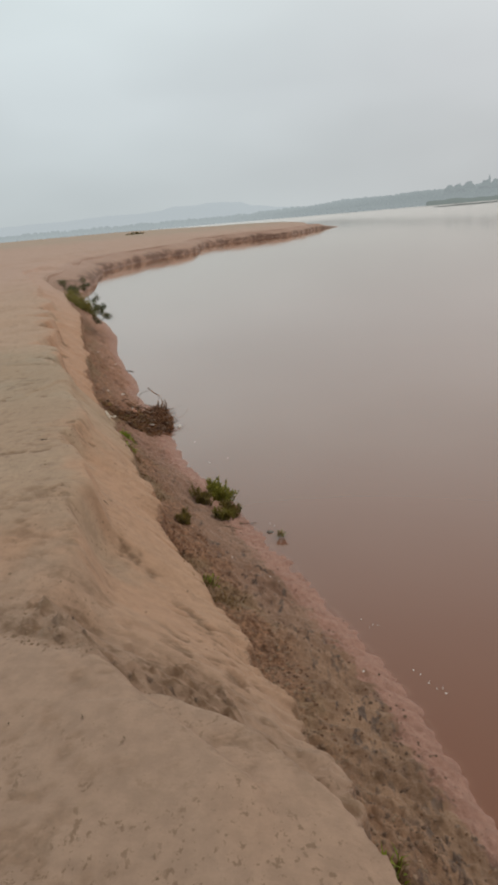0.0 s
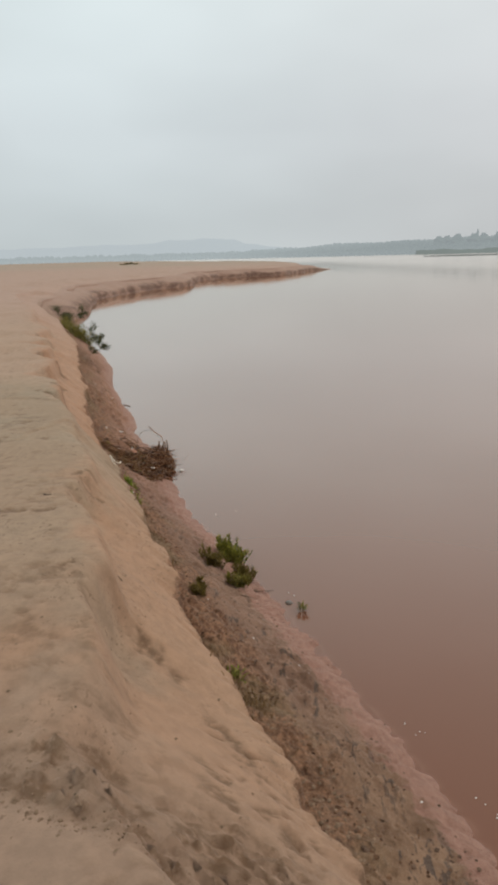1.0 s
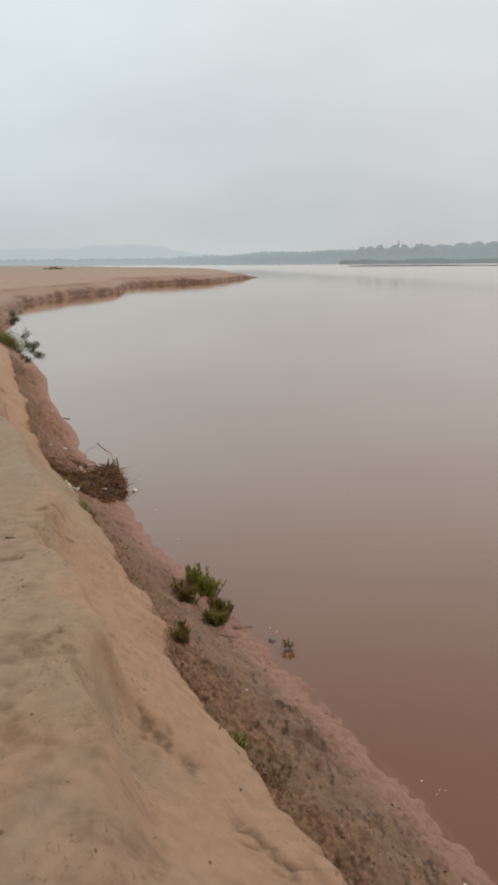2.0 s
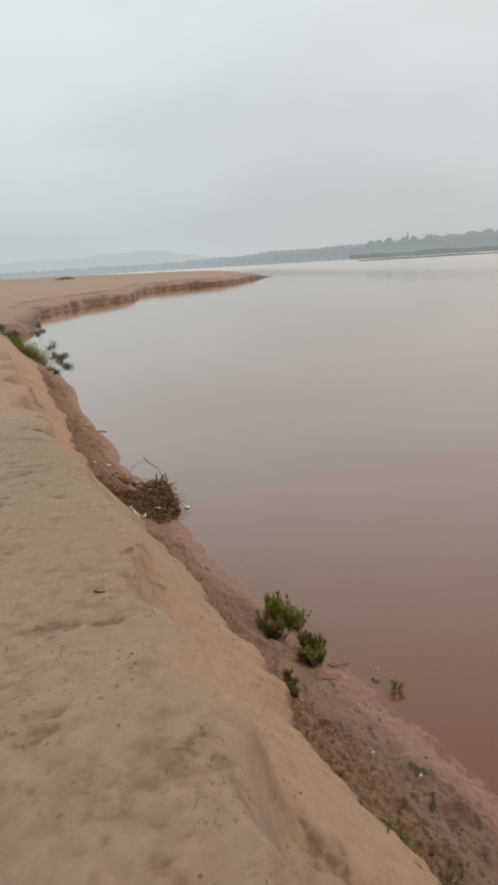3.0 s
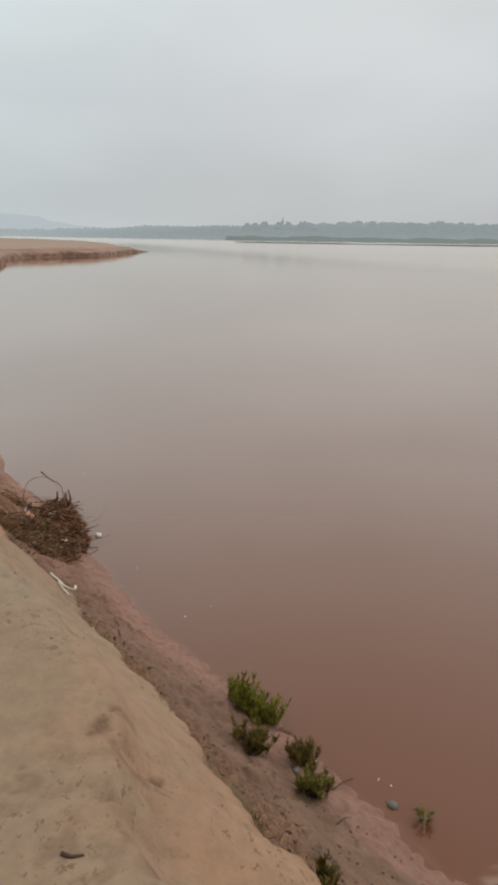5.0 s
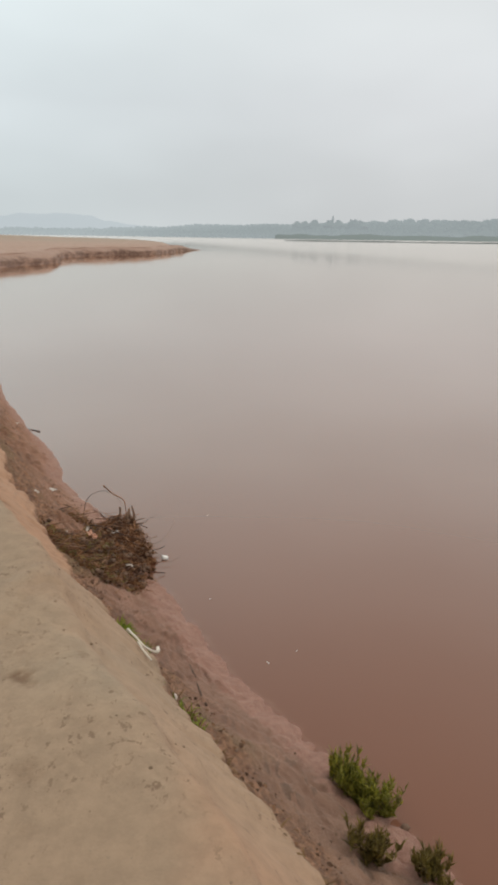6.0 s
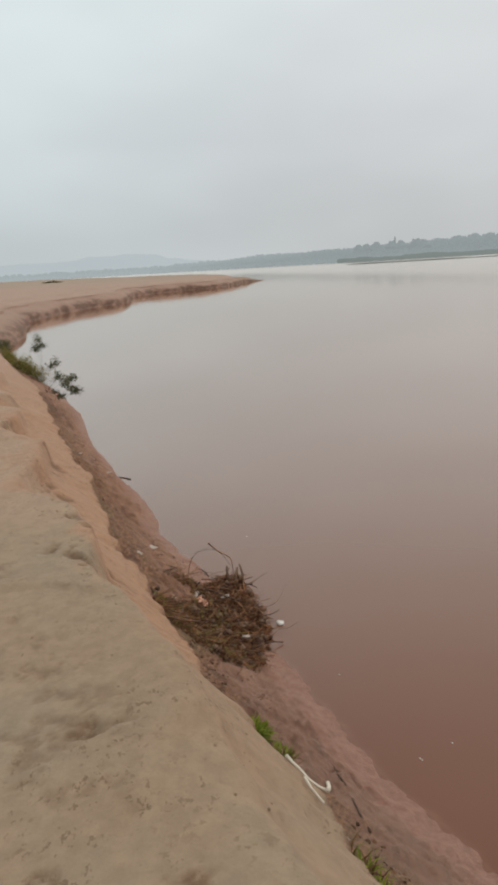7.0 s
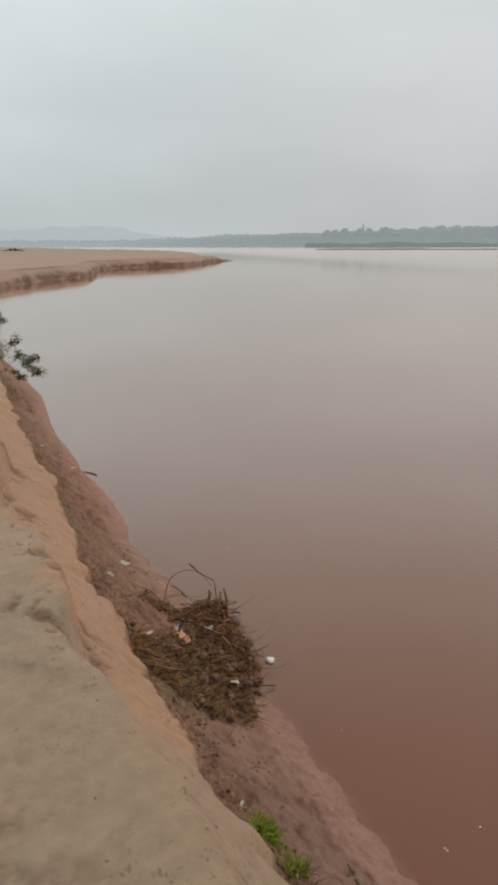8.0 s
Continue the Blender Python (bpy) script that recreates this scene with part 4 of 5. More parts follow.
FRESH = ((M_GRASS, 1.0, "green_grass"),)
MIXED = ((M_GRASS, 0.35, "green_grass"), (M_DRY, 0.65, "dry_grass"))
DEAD = ((M_DRY, 1.0, "dry_grass"),)
grass_tuft(-1.92, 8.60, 0.12, 0.05, FRESH, "bright green grass tuft on the crumbling scarp", 21, 190)
grass_tuft(-1.80, 8.44, 0.11, 0.06, MIXED, "half-dry grass tuft hanging below the scarp's lip", 22, 110)
grass_tuft(-1.55, 7.52, 0.10, 0.08, MIXED, "brown and green grass under the sand lip", 23, 90)
grass_tuft(-1.43, 7.33, 0.08, 0.09, DEAD, "dry brown grass under the sand lip", 24, 80)
grass_tuft(-0.31, 5.0, 0.09, 0.07, MIXED, "yellow-green grass tuft beside dry brown weeds", 25, 80)
grass_tuft(-0.18, 4.74, 0.05, 0.16, DEAD, "dry brown weeds at the scarp's foot", 26, 320)
grass_tuft(0.74, 2.86, 0.10, 0.06, MIXED, "pale grass tuft below the sand mound", 27, 70)
grass_tuft(-1.18, 6.62, 0.06, 0.12, DEAD, "low dry weeds at the scarp's foot", 28, 70)
grass_tuft(-0.93, 6.25, 0.06, 0.10, DEAD, "matted dry weeds at the scarp's foot", 29, 70)
grass_tuft(-2.60, 10.22, 0.06, 0.10, MIXED, "green and brown weeds beside the driftwood", 30, 110)


def overhanging_bush(x, y, ends, label, seed, leafmat, sprigs=False):
    """Boughs from one root to the given places: clothed all along, or with leaves at the tips alone."""
    rng = random.Random(seed)
    z = ground_at(x, y)
    top = thing("overhanging_bush", (x, y, z), label, "shrub", "bushes on the scarp")
    for e in ends:
        wood, green = Shape(), Shape()
        e = Vector(e) - Vector((x, y, z))
        foot = Vector((0, 0, -0.05))
        if not sprigs:
            foot = Vector((e.x * 0.85, e.y * 0.85, ground_at(x + e.x * 0.85, y + e.y * 0.85) - z - 0.05))
        mid = foot.lerp(e, 0.5) + Vector((0, 0, 0.16 if sprigs else 0.02))
        wood.tube([foot, foot.lerp(e, 0.25) + Vector((0, 0, 0.10 if sprigs else 0.02)), mid, e], [0.003, 0.003, 0.0025, 0.002] if sprigs else [0.005, 0.005, 0.004, 0.003], 5)
        bough = part("bough", wood, M_STEM, top)
        for cl in range(6 if sprigs else 9):
            f = rng.uniform(0.82, 1.06) if sprigs else rng.uniform(0.1, 1.05)
            c = mid.lerp(e, f * 2 - 1) if f > 0.5 else foot.lerp(mid, f * 2)
            spread = 0.035 if sprigs else 0.07
            c = c + Vector((rng.gauss(0, spread * 1.3), rng.gauss(0, spread * 1.3), rng.gauss(0.0, spread)))
            for k in range(26 if sprigs else 36):
                b = rng.uniform(0, 6.28)
                p = c + Vector((rng.gauss(0, spread), rng.gauss(0, spread), rng.gauss(0, spread * 0.8)))
                green.leaf(p, (math.cos(b), math.sin(b), rng.uniform(-0.4, 1.0)), (0.1, 0.2, 1), rng.uniform(0.05, 0.10), rng.uniform(0.022, 0.04), 0.25)
        part("foliage", green, leafmat, bough)


overhanging_bush(-6.45, 21.3, ((-4.87, 17.85, 0.86), (-5.05, 18.0, 0.98), (-4.84, 17.4, 1.18), (-5.2, 18.3, 1.12), (-5.62, 19.2, 1.27), (-5.82, 19.15, 1.76), (-5.98, 19.4, 1.70), (-5.30, 18.2, 0.72)),
                 "thin leafy shoots of a bush bowing over the water", 31, M_LEAF_DARK, True)


def along_bank(y0, y1, count, low, tall, seed):
    """Places for a bush's shoots, strung along the bank a little above the water."""
    rng = random.Random(seed)
    ends = []
    for k in range(count):
        y = y0 + (y1 - y0) * (k + 0.5) / count
        x = water_at(y) - rng.uniform(0.25, 0.85)
        ends.append((x, y, ground_at(x, y) + rng.uniform(low, tall)))
    return ends


overhanging_bush(-7.6, 24.2, along_bank(23.0, 25.6, 11, 0.10, 0.34, 1), "low yellow-olive bush growing from the sand scarp", 32, M_LEAF_BUSH)
overhanging_bush(-8.9, 27.3, along_bank(25.9, 28.9, 9, 0.08, 0.30, 2), "olive bush spreading low along the muddy bank", 34, M_LEAF_BUSH)
overhanging_bush(-11.0, 32.8, along_bank(30.6, 35.0, 7, 0.15, 0.45, 3), "dark green bush at the foot of the far scarp", 35, M_LEAF_DARK)


def far_shrub():
    rng = random.Random(33)
    x, y = -70.0, 272.0
    z = ground_at(x, y)
    top = thing("far_shrub", (x, y, z), "dark low shrub on the far end of the sand", "shrub")
    green, wood = Shape(), Shape()
    for i in range(16):
        px, py = rng.uniform(-3.4, 3.4), rng.uniform(-1, 1)
        h = rng.uniform(0.3, 0.95) * (1 - abs(px) / 5)
        wood.tube([(px, py, -0.1), (px * 1.05, py, h * 0.7)], [0.05, 0.02], 4)
        for k in range(30):
            green.leaf((px + rng.gauss(0, 0.4), py + rng.gauss(0, 0.4), h * rng.uniform(0.2, 1.0)), (rng.uniform(-1, 1), rng.uniform(-1, 1), rng.uniform(0, 1)), (0, 0.3, 1), 0.5, 0.25)
    part("stem_tangle", wood, M_TWIG, top)
    part("foliage", green, M_LEAF_DULL, top)


far_shrub()


# ---- driftwood and rubbish ----
def driftwood_pile():
    rng = random.Random(41)
    cx, cy = -2.10, 10.50
    cz = ground_at(cx, cy)
    top = thing("driftwood_pile", (cx, cy, cz), "tangled heap of brown twigs, straw and flood rubbish at the water", "debris")
    shoreward = [Vector(p) for p in ((-2.62, 10.14), (-2.34, 10.66), (-2.27, 11.22))]
    waterward = [Vector(p) for p in ((-1.86, 9.66), (-1.77, 10.52), (-1.99, 11.26))]

    def along(edge, v):
        return edge[0].lerp(edge[1], v * 2) if v < 0.5 else edge[1].lerp(edge[2], v * 2 - 1)

    def spot():
        """A place on the heap, which reaches from the mud out over the water and thins at its rim."""
        u, v = rng.random(), rng.random()
        if rng.random() < 0.24:
            a, b = rng.choice((((-2.57, 10.98), (-2.15, 11.20)), ((-2.66, 10.32), (-2.40, 9.74)), ((-2.42, 9.76), (-2.05, 9.70))))
            p = Vector(a).lerp(Vector(b), v)
            x, y = p.x - cx + rng.gauss(0, 0.06), p.y - cy + rng.gauss(0, 0.06)
            g = max(ground_at(cx + x, cy + y), 0.0) - cz
            return x, y, g + rng.random() * (0.02 + 0.05 * v), g
        p = along(shoreward, v).lerp(along(waterward, v), u)
        x, y = p.x - cx + rng.gauss(0, 0.025), p.y - cy + rng.gauss(0, 0.025)
        g = max(ground_at(cx + x, cy + y), 0.0) - cz
        thick = min(1.0, 3.2 * u * (1 - u) + 0.25 * u) * min(1.0, 4.5 * v * (1 - v) + 0.5 * v) * (0.13 + 0.12 * v + 0.05 * u)
        return x, y, g + rng.random() ** 0.7 * thick, g

    def curl(p, w, ln, bends):
        """A smooth bent run of points."""
        o = [Vector((rng.uniform(-1, 1), rng.uniform(-1, 1), rng.uniform(-0.5, 0.8))) * ln * bends for _ in range(2)]
        return [p + w * (t - 0.5) + o[0] * math.sin(math.pi * t) + o[1] * math.sin(2 * math.pi * t) for t in (0, 0.17, 0.34, 0.5, 0.67, 0.84, 1)]

    # the rotted dark bulk under the twigs
    bulk = Shape()
    for i in range(620):
        x, y, z, g = spot()
        bulk.lump((x, y, g + 0.5 * (z - g)), rng.uniform(0.012, 0.032), rng, 0.5)
    tagged(part("rotten_mass", bulk, M_HUMUS, top, "dark rotted plant mass"), kind="stuff")
    mat = Shape()
    for i in range(2900):
        x, y, z, g = spot()
        a, dip = rng.uniform(0, 6.28), rng.uniform(-0.3, 0.4)
        ln = rng.uniform(0.03, 0.16)
        w = Vector((math.cos(a), math.sin(a), dip))
        if i % 3:
            pts = curl(Vector((x, y, z + 0.012)), w * ln, ln, 0.09)[::2]
            mat.tube(pts, [rng.uniform(0.0008, 0.0026)] * 4, 3)
        else:
            mat.blade((x, y, z + 0.008), w, ln, rng.uniform(0.004, 0.010), 0.2)
    part("straw_mat", mat, M_STRAW, top, "matted brown straw and rootlets")
    weeds = Shape()
    for i in range(900):
        x, y, z, g = spot()
        a = rng.uniform(0, 6.28)
        if x + 0.35 * y > -0.08:
            continue
        weeds.blade((x, y, z + 0.01), (math.cos(a), math.sin(a), rng.uniform(0.0, 0.5)), rng.uniform(0.04, 0.12), rng.uniform(0.006, 0.012), 0.3)
    tagged(part("weed_mat", weeds, M_WEED, top, "limp olive weeds"), kind="stuff")
    # soaked clods and bark, caught in clusters
    clods = Shape()
    for i in range(70):
        x, y, z, g = spot()
        for k in range(rng.randint(2, 6)):
            clods.lump((x + rng.gauss(0, 0.03), y + rng.gauss(0, 0.03), z + rng.uniform(-0.01, 0.02)), rng.uniform(0.011, 0.032), rng, 0.7)
    tagged(part("bark_mulch", clods, M_CLOD, top, "red-brown soaked clods and bark"), kind="stuff")
    # a broken root crown stands up at the upstream end
    for i in range(10):
        a = i * 2.4
        foot = Vector((-2.06 + 0.11 * math.cos(a), 11.10 + 0.09 * math.sin(a), 0.10))
        tip = Vector((-2.045 + 0.06 * math.cos(a + 0.6), 11.14 + 0.05 * math.sin(a + 0.6), rng.uniform(0.19, 0.31) if i % 3 else rng.uniform(0.14, 0.20)))
        mid = foot.lerp(tip, 0.55) + Vector((rng.gauss(0, 0.014), rng.gauss(0, 0.014), 0.01))
        s = Shape()
        r = rng.uniform(0.010, 0.019)
        s.tube([p - Vector((cx, cy, cz)) for p in (foot, mid, tip)], [r, r * 0.9, r * 0.5], 6)
        part("root_stub", s, M_CLOD, top)
    for i in range(170):
        x, y, z, g = spot()
        a, dip = rng.uniform(0, 6.28), rng.uniform(-0.3, 0.4)
        ln = rng.uniform(0.10, 0.40)
        w = Vector((math.cos(a), math.sin(a), dip)) * ln
        r = rng.uniform(0.002, 0.0075)
        s = Shape()
        pts = [Vector((p.x, p.y, max(p.z, g + 0.004))) for p in curl(Vector((x, y, z + 0.03)), w, ln, 0.06)]
        s.tube(pts, [r * (1 - 0.09 * k) for k in range(7)], 5)
        part("twig", s, M_TWIG, top)
    # the thin branches that arch over the water
    for ends, r in (([(-2.49, 11.2, 0.10), (-2.44, 11.2, 0.33), (-2.367, 11.2, 0.425), (-2.24, 11.2, 0.45), (-2.14, 11.2, 0.385), (-2.07, 11.2, 0.27)], 0.0036),
                    ([(-2.49, 11.2, 0.20), (-2.346, 11.2, 0.225), (-2.222, 11.2, 0.205), (-2.08, 11.2, 0.23)], 0.0030),
                    ([(-2.26, 11.2, 0.51), (-2.17, 11.2, 0.42), (-2.065, 11.2, 0.34), (-2.044, 11.18, 0.20), (-2.0, 11.1, 0.08)], 0.0075),
                    ([(-1.95, 11.05, 0.12), (-1.84, 11.10, 0.16), (-1.72, 11.22, 0.17)], 0.0024), ([(-1.80, 10.70, 0.08), (-1.66, 10.80, 0.10), (-1.56, 10.98, 0.20)], 0.0024),
                    ([(-1.78, 10.45, 0.03), (-1.62, 10.44, 0.03), (-1.52, 10.50, 0.05)], 0.0024),
                    ([(-2.36, 10.72, 0.30), (-2.24, 10.58, 0.35), (-2.06, 10.47, 0.32), (-1.84, 10.50, 0.22)], 0.0085),
                    ([(-2.38, 10.90, 0.24), (-2.33, 10.78, 0.33), (-2.31, 10.68, 0.30)], 0.0095),
                    ([(-2.20, 10.20, 0.28), (-2.05, 10.25, 0.28), (-1.88, 10.20, 0.20), (-1.80, 10.08, 0.08)], 0.006)):
        pts = [Vector(p) - Vector((cx, cy, cz)) for p in ends]
        fine = []
        for i in range(len(pts) - 1):
            p0, p1, p2, p3 = pts[max(i - 1, 0)], pts[i], pts[i + 1], pts[min(i + 2, len(pts) - 1)]
            for k in range(5):
                t = k / 5
                fine.append(0.5 * (2 * p1 + (p2 - p0) * t + (2 * p0 - 5 * p1 + 4 * p2 - p3) * t * t + (3 * p1 - p0 - 3 * p2 + p3) * t ** 3))
        fine.append(pts[-1])
        s = Shape()
        s.tube(fine, [r * (1 - 0.7 * i / (len(fine) - 1)) for i in range(len(fine))], 6)
        part("branch", s, M_TWIG, top, "bare brown branch")


driftwood_pile()


def crumpled_scrap(name, x, y, lift, size, mat, label, category, seed, flat=0.5, spin=0.0):
    """A crumpled bit of sheet: a small folded grid with thickness."""
    rng = random.Random(seed)
    z = max(ground_at(x, y), 0.0) + lift
    n, k = 6, 4
    s = Shape()
    torn = [rng.uniform(0.35, 1.0) for _ in range(n)]
    hs = [[rng.uniform(0.05, 1.0) * size * 0.35 * flat for _ in range(k)] for _ in range(n)]
    for side in (0, 1):
        for i in range(n):
            for j in range(k):
                s.v.append(Vector(((i / (n - 1) - 0.5) * size * 1.6 + rng.uniform(-0.04, 0.04) * size, (j / (k - 1) - 0.5) * size * 0.8 * torn[i] + rng.uniform(-0.10, 0.10) * size, hs[i][j] + (0.0 if side else 0.004))))
    for i in range(n - 1):
        for j in range(k - 1):
            a = i * k + j
            b = a + n * k
            s.f += [(a, a + k, a + k + 1, a + 1), (b, b + 1, b + k + 1, b + k)]
    rim = [(i, 0) for i in range(n)] + [(n - 1, j) for j in range(1, k)] + [(i, k - 1) for i in range(n - 2, -1, -1)] + [(0, j) for j in range(k - 2, 0, -1)]
    for (i, j), (i2, j2) in zip(rim, rim[1:] + rim[:1]):
        a, b = i * k + j, i2 * k + j2
        s.f.append((a + n * k, b + n * k, b, a))
    ob = new(name, s.mesh(name, mat, False))
    ob.matrix_basis = pose(x, y, z, rng.uniform(-15, 15), rng.uniform(-15, 15), spin or rng.uniform(0, 180))
    return tagged(ob, label, category, "flood rubbish")


crumpled_scrap("plastic_wrapper", -2.29, 10.40, 0.12, 0.085, M_ORANGE, "crumpled orange and white wrapper on driftwood", "litter", 51, 0.9, 120)
crumpled_scrap("plastic_scrap", -2.35, 10.50, 0.12, 0.040, M_PLASTIC, "white plastic scrap beside an orange wrapper", "litter", 52, 0.9)
crumpled_scrap("plastic_scrap", -2.12, 10.68, 0.18, 0.042, M_PLASTIC, "white plastic scrap caught in twigs", "litter", 53, 0.9)
crumpled_scrap("plastic_scrap", -1.96, 10.06, 0.12, 0.038, M_PLASTIC, "pale plastic scrap caught in straw", "litter", 54, 0.9)
crumpled_scrap("plastic_scrap", -2.54, 10.42, 0.03, 0.040, M_PLASTIC, "pale torn scrap beside the driftwood", "litter", 55)
crumpled_scrap("plastic_scrap", -2.84, 11.65, 0.01, 0.070, M_PLASTIC, "long white plastic scrap on wet mud", "litter", 56, 0.5, 130)
crumpled_scrap("plastic_scrap", -2.86, 11.0, 0.01, 0.036, M_PLASTIC, "pinkish white scrap on brown mud", "litter", 57)
crumpled_scrap("plastic_scrap", -3.76, 14.36, 0.01, 0.079, M_PLASTIC, "white plastic strip on the mud slope", "litter", 58, 0.5, 140)
crumpled_scrap("plastic_scrap", -4.14, 14.5, 0.01, 0.058, M_PLASTIC, "small pale scrap below the sand scarp", "litter", 59, 0.5)
crumpled_scrap("plastic_scrap", -2.00, 8.83, 0.01, 0.02, M_PLASTIC, "tiny white scrap under the lip", "litter", 60)
crumpled_scrap("plastic_scrap", -1.99, 8.52, 0.01, 0.025, M_PLASTIC, "tiny white scrap on the scarp", "litter", 61)
crumpled_scrap("plastic_scrap", -1.60, 7.70, 0.01, 0.022, M_PLASTIC, "white scrap beside dry grass", "litter", 62)


def foam_block(x, y):
    rng = random.Random(71)
    s = Shape()
    s.lump((0, 0, 0.0), 0.036, rng, 0.6)
    s.lump((0.025, 0.012, -0.005), 0.022, rng, 0.6)
    ob = new("foam_block", s.mesh("foam_block", M_FOAM))
    ob.matrix_basis = pose(x, y, 0.012, 5, 8, 30)
    tagged(ob, "white foam lump floating beside the driftwood", "litter", "flood rubbish")


foam_block(-1.665, 10.56)


def forked_root():
    ox, oy = -1.75, 7.62
    oz = ground_at(ox, oy)
    top = thing("bleached_root", (ox, oy, oz), "bleached white forked root lying on the sand lip", "root")
    for name, pts, r in (("root_stem", [(-1.82, 7.74), (-1.80, 7.70), (-1.775, 7.66), (-1.745, 7.625), (-1.715, 7.60), (-1.685, 7.575)], 0.0058),
                         ("root_hook", [(-1.685, 7.575), (-1.675, 7.59), (-1.678, 7.615)], 0.0085),
                         ("root_fork", [(-1.765, 7.60), (-1.745, 7.565), (-1.72, 7.54), (-1.705, 7.52)], 0.0045)):
        s = Shape()
        s.tube([(x - ox, y - oy, max(ground_at(x, y), oz - 0.015) - oz + 0.022) for x, y in pts], [r * f for f in (1.3, 1.0, 0.9, 0.9, 0.8, 0.8)[:len(pts)]], 6)
        part(name, s, M_BLEACH, top)


forked_root()


def fallen_stick(pts, r, label, mat=None, name="stick"):
    """A bent stick laid along the ground through the given places."""
    x0, y0 = pts[0]
    z0 = ground_at(x0, y0)
    s = Shape()
    path = [(x - x0, y - y0, max(ground_at(x, y), 0) - z0 + r * 0.6) for x, y in pts]
    n = len(path)
    s.tube(path, [r * (1 - 0.6 * i / (n - 1)) for i in range(n)], 6)
    ob = new(name, s.mesh(name, mat or M_STICK))
    ob.matrix_basis = pose(x0, y0, z0)
    tagged(ob, label, "stick", "sticks on the bank")


fallen_stick([(-1.43, 8.05), (-1.45, 8.16), (-1.47, 8.30)], 0.008, "dark wet stick lying down the mud slope")
fallen_stick([(-1.47, 8.50), (-1.49, 8.62), (-1.50, 8.74)], 0.006, "thin dark stick on the mud slope")
fallen_stick([(-1.575, 5.50), (-1.55, 5.485), (-1.52, 5.48)], 0.006, "short dark twig lying on trodden sand")
fallen_stick([(-0.93, 4.87), (-0.91, 4.86), (-0.895, 4.845)], 0.0035, "small dark twig on the sand slope")
fallen_stick([(-2.30, 11.55), (-2.36, 11.68), (-2.44, 11.74)], 0.006, "curved wet twig near the waterline")
fallen_stick([(-3.55, 14.9), (-3.66, 15.0), (-3.76, 15.05)], 0.010, "dark branch end at the waterline")
fallen_stick([(-0.33, 6.95), (-0.25, 7.02), (-0.17, 7.05)], 0.004, "thin bent twig reaching into the water")
fallen_stick([(-0.43, 6.60), (-0.36, 6.68), (-0.30, 6.72)], 0.004, "thin grey twig beside a willow clump")


def pebble(x, y, size, label, seed, lift=0.0, mat=None):
    rng = random.Random(seed)
    s = Shape()
    s.lump((0, 0, 0), size, rng, 0.6)
    ob = new("pebble", s.mesh("pebble", mat or M_STONE))
    ob.matrix_basis = pose(x, y, max(ground_at(x, y), 0.0) + lift)
    tagged(ob, label, "stone", "stones at the water")


pebble(-0.02, 6.83, 0.035, "grey stone awash in brown water", 81, 0.0)
pebble(-0.45, 7.46, 0.028, "dark stone beside the willow clumps", 82, 0.008, M_CLOD)
pebble(-0.51, 7.05, 0.026, "pale stone under a willow clump", 83, 0.012)
pebble(-0.33, 6.98, 0.022, "dark wet stone at the waterline", 84, 0.006, M_CLOD)


# ---- loose ground: what nobody could count ----
def scatter(name, count, spots, sizes, mat, label, category, seed, flat=0.7, sink=0.3):
    rng = random.Random(seed)
    s = Shape()
    made = 0
    while made < count:
        x, y = spots(rng)
        size = sizes[0] + (sizes[1] - sizes[0]) * rng.random() ** 3
        z = ground_at(x, y)
        if z < -0.01:
            continue
        s.lump((x, y, z + size * flat * (0.5 - sink)), size, rng, flat)
        made += 1
    return tagged(new(name, s.mesh(name, mat, False)), label, category, kind="stuff")


def bank_spot(y0, y1, c0, c1, power=1.0):
    def spot(rng):
        y = y0 + (y1 - y0) * rng.random() ** power
        w, lip = water_at(y), lip_at(y)
        c = rng.uniform(c0, c1)
        return w + (lip - w) * c, y
    return spot


def clump_spot(heaps):
    """Spots gathered in heaps: (y, share of the way to the lip, spread)."""
    def spot(rng):
        y, c, tight = rng.choice(heaps)
        y, c = y + rng.gauss(0, tight), c + rng.gauss(0, tight * 0.8)
        w, lip = water_at(y), lip_at(y)
        return w + (lip - w) * min(c, 0.97), y
    return spot


HEAPS = ((3.95, 0.22, 0.10), (4.15, 0.26, 0.10), (3.7, 0.28, 0.12), (3.5, 0.55, 0.14), (3.2, 0.75, 0.14), (3.05, 0.5, 0.15), (4.6, 0.42, 0.12), (4.1, 0.62, 0.12), (4.9, 0.5, 0.2), (2.7, 0.7, 0.15), (2.6, 0.4, 0.2), (5.6, 0.5, 0.25))


def sand_spot(y0, y1, e0, e1):
    def spot(rng):
        y = rng.uniform(y0, y1)
        return lip_at(y) - e0 - (e1 - e0) * rng.random(), y
    return spot


def crack_spot(rng):
    x = rng.uniform(-0.9, 0.7)
    y = float(np.interp(x, MOUND_X, MOUND_Y)) + abs(rng.gauss(0.0, 0.09)) + 0.02
    return x, y


scatter("mud_clods", 650, clump_spot(HEAPS), (0.002, 0.016), M_CLOD, "dark damp mud clods strewn on the bank", "clods", 91, 0.5)
scatter("mud_crumbs", 550, bank_spot(2.4, 13, 0.1, 0.9, 1.3), (0.002, 0.012), M_CLOD, "small dark crumbs on the wet bank", "clods", 92)
scatter("scarp_rubble", 900, bank_spot(2.6, 14, 0.86, 0.985), (0.003, 0.014), M_SANDCLOD, "broken sand lumps fallen from the lip", "rubble", 93)
scatter("slump_rubble", 700, bank_spot(2.55, 4.7, 0.62, 0.97), (0.002, 0.015), M_SANDCLOD, "pale sand crumbs slipped below the mound", "rubble", 98, 0.6, 0.45)
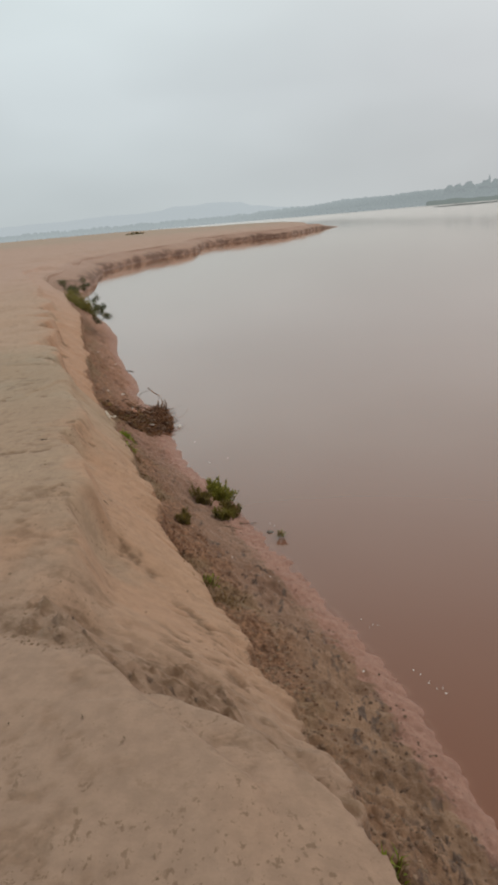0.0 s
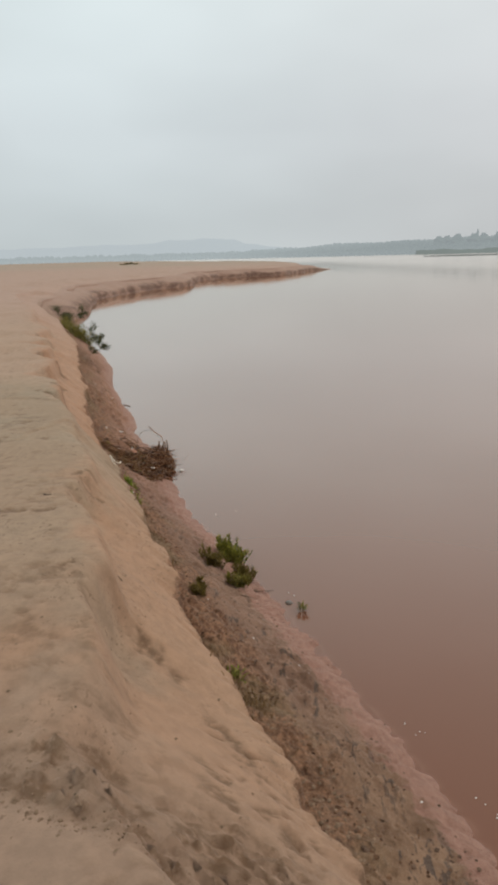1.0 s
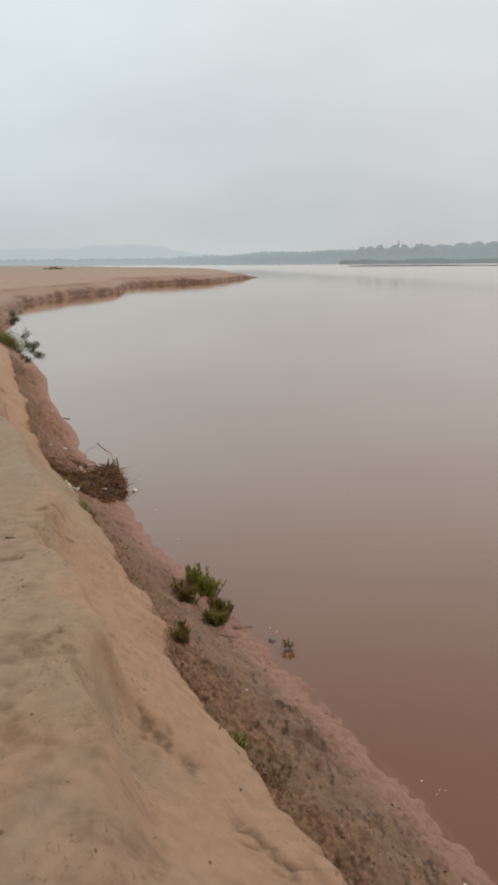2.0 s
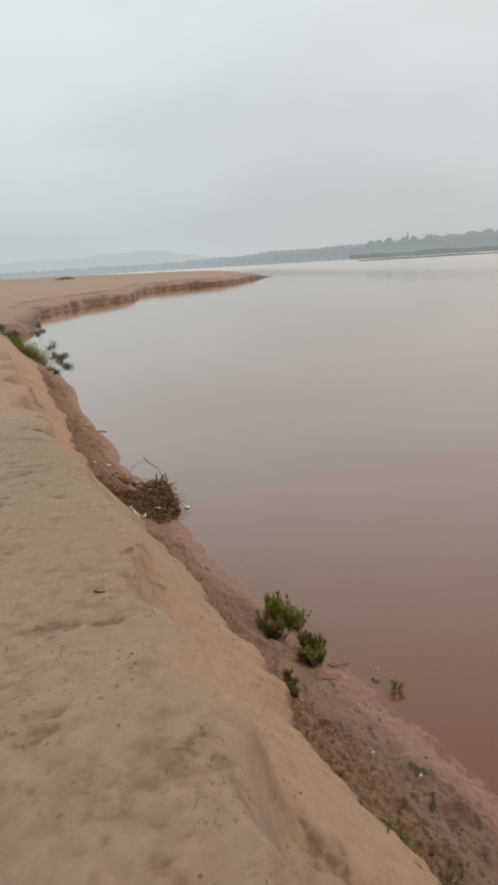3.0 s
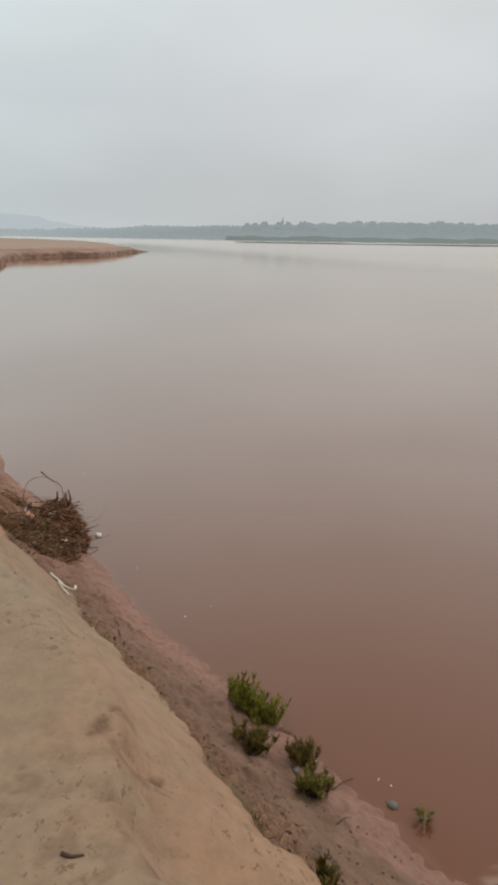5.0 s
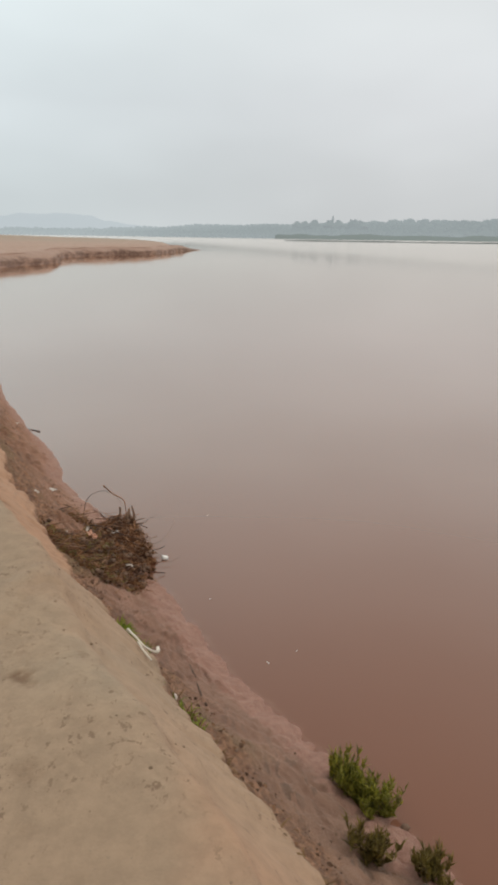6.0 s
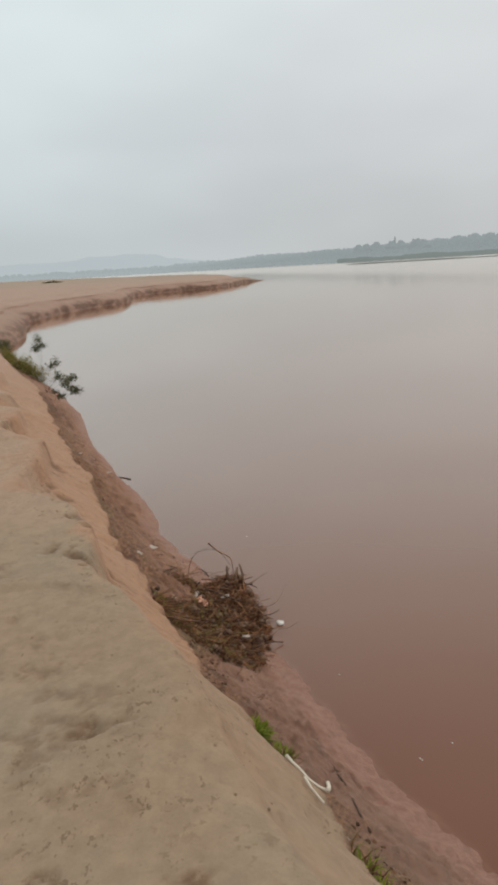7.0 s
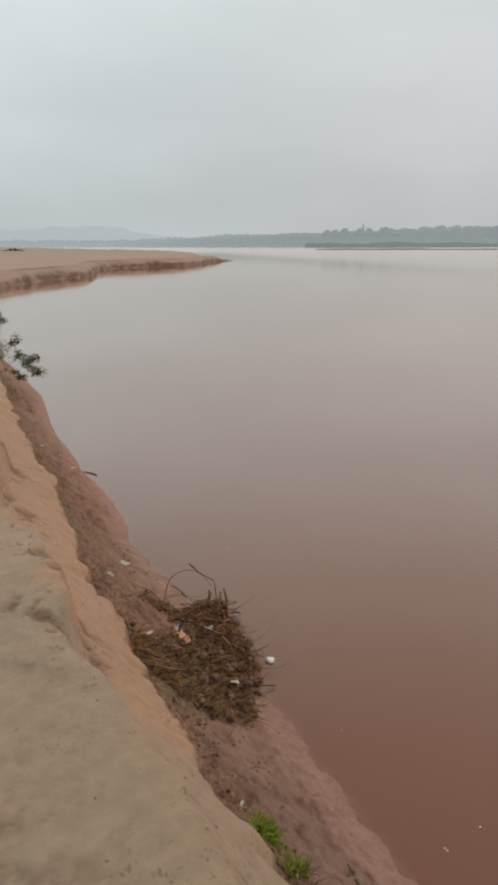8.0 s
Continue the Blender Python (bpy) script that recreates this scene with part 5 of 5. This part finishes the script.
scatter("slide_rubble", 700, crack_spot, (0.0015, 0.008), M_SANDCLOD, "crumbled sand along the crack of the mound", "rubble", 94)
scatter("sand_crumbs", 900, sand_spot(0.9, 14, 0.15, 3.0), (0.0015, 0.009), M_CRUMB, "dark crumbs and dung bits on trodden sand", "crumbs", 95, 0.25, 0.4)


scatter("scarp_litter", 1300, bank_spot(3.6, 9.6, 0.60, 0.96), (0.003, 0.017), M_LITTER, "dark leaf litter and soil chips under the lip", "litter", 103, 0.35, 0.35)
scatter("silt_pits", 380, bank_spot(3.0, 7.2, 0.25, 0.65), (0.003, 0.012), M_LITTER, "dark chips strewn on grey silt", "litter", 104, 0.3, 0.45)


def ledge_spot(rng):
    """Upper bank, in short runs along the scarp's foot."""
    y = rng.choice((9.4, 10.0, 10.9, 11.5, 11.9, 12.6, 13.1, 13.9, 14.6, 15.4, 16.4)) + rng.gauss(0, 0.13)
    w, lip = water_at(y), lip_at(y)
    return w + (lip - w) * min(0.96, rng.choice((0.45, 0.7, 0.88)) + rng.gauss(0, 0.05)), y


def crest_spot(rng):
    y = rng.uniform(2.8, 15)
    return lip_at(y) - float(np.interp(y, CREST_Y, CREST_E)) * rng.uniform(0.75, 1.02), y


scatter("bank_clods", 380, ledge_spot, (0.004, 0.022), M_DARKCLOD, "dark wet clods along the scarp's foot", "clods", 101, 0.45, 0.4)
# crumbs added along the crest to draw its small overhang shade marks
scatter("crest_crumbs", 420, crest_spot, (0.0015, 0.008), M_SANDCLOD, "sand crumbs added for shade marks along the slope's edge", "rubble", 102, 0.6, 0.4)


def leaf_litter():
    rng = random.Random(96)
    s = Shape()
    for i in range(170):
        y = rng.uniform(0.9, 13)
        x = lip_at(y) - rng.uniform(0.05, 2.6)
        a = rng.uniform(0, 6.28)
        s.leaf((x, y, ground_at(x, y) + 0.004), (math.cos(a), math.sin(a), 0.1), (0, 0, 1), rng.uniform(0.010, 0.032), rng.uniform(0.004, 0.009), 0.1)
    tagged(new("leaf_litter", s.mesh("leaf_litter", M_CRUMB)), "dry dark leaf bits scattered on the sand", "leaves", kind="stuff")


leaf_litter()


def white_chip(x, y, size, seed):
    rng = random.Random(seed)
    shape = Shape()
    shape.lump((0, 0, 0), size, rng, 0.35)
    ob = new("white_chip", shape.mesh("white_chip", M_FOAM, False))
    ob.matrix_basis = pose(x, y, ground_at(x, y) + size * 0.2, 12, -8, 40 * seed)
    tagged(ob, "small white shell chip on wet mud", "shell", "shell chips on the mud")


def foam_flecks():
    rng = random.Random(97)
    s = Shape()
    spots = [(0.81, 5.28), (0.86, 5.22), (0.83, 5.2), (1.08, 4.68), (1.11, 4.64), (1.16, 4.57), (1.21, 4.53), (1.24, 4.50), (1.26, 4.46), (-1.28, 9.81), (-0.73, 9.0), (-0.02, 7.0), (0.02, 6.95), (-0.95, 8.9), (-1.2, 11.5), (-1.9, 12.5)]
    for x, y in spots:
        for k in range(rng.choice((1, 1, 2))):
            s.lump((x + rng.gauss(0, 0.012), y + rng.gauss(0, 0.012), 0.002), rng.uniform(0.003, 0.007), rng, 0.4)
    tagged(new("foam_flecks", s.mesh("foam_flecks", M_FOAM)), "white foam flecks drifting on brown water", "foam", kind="stuff")


foam_flecks()


for number, (x, y, size) in enumerate(((-0.25, 5.75, 0.009), (0.0, 5.70, 0.009), (0.08, 5.55, 0.006), (-0.61, 6.01, 0.006), (0.15, 5.45, 0.005), (0.74, 4.49, 0.009))):
    white_chip(x, y, size, number + 1)
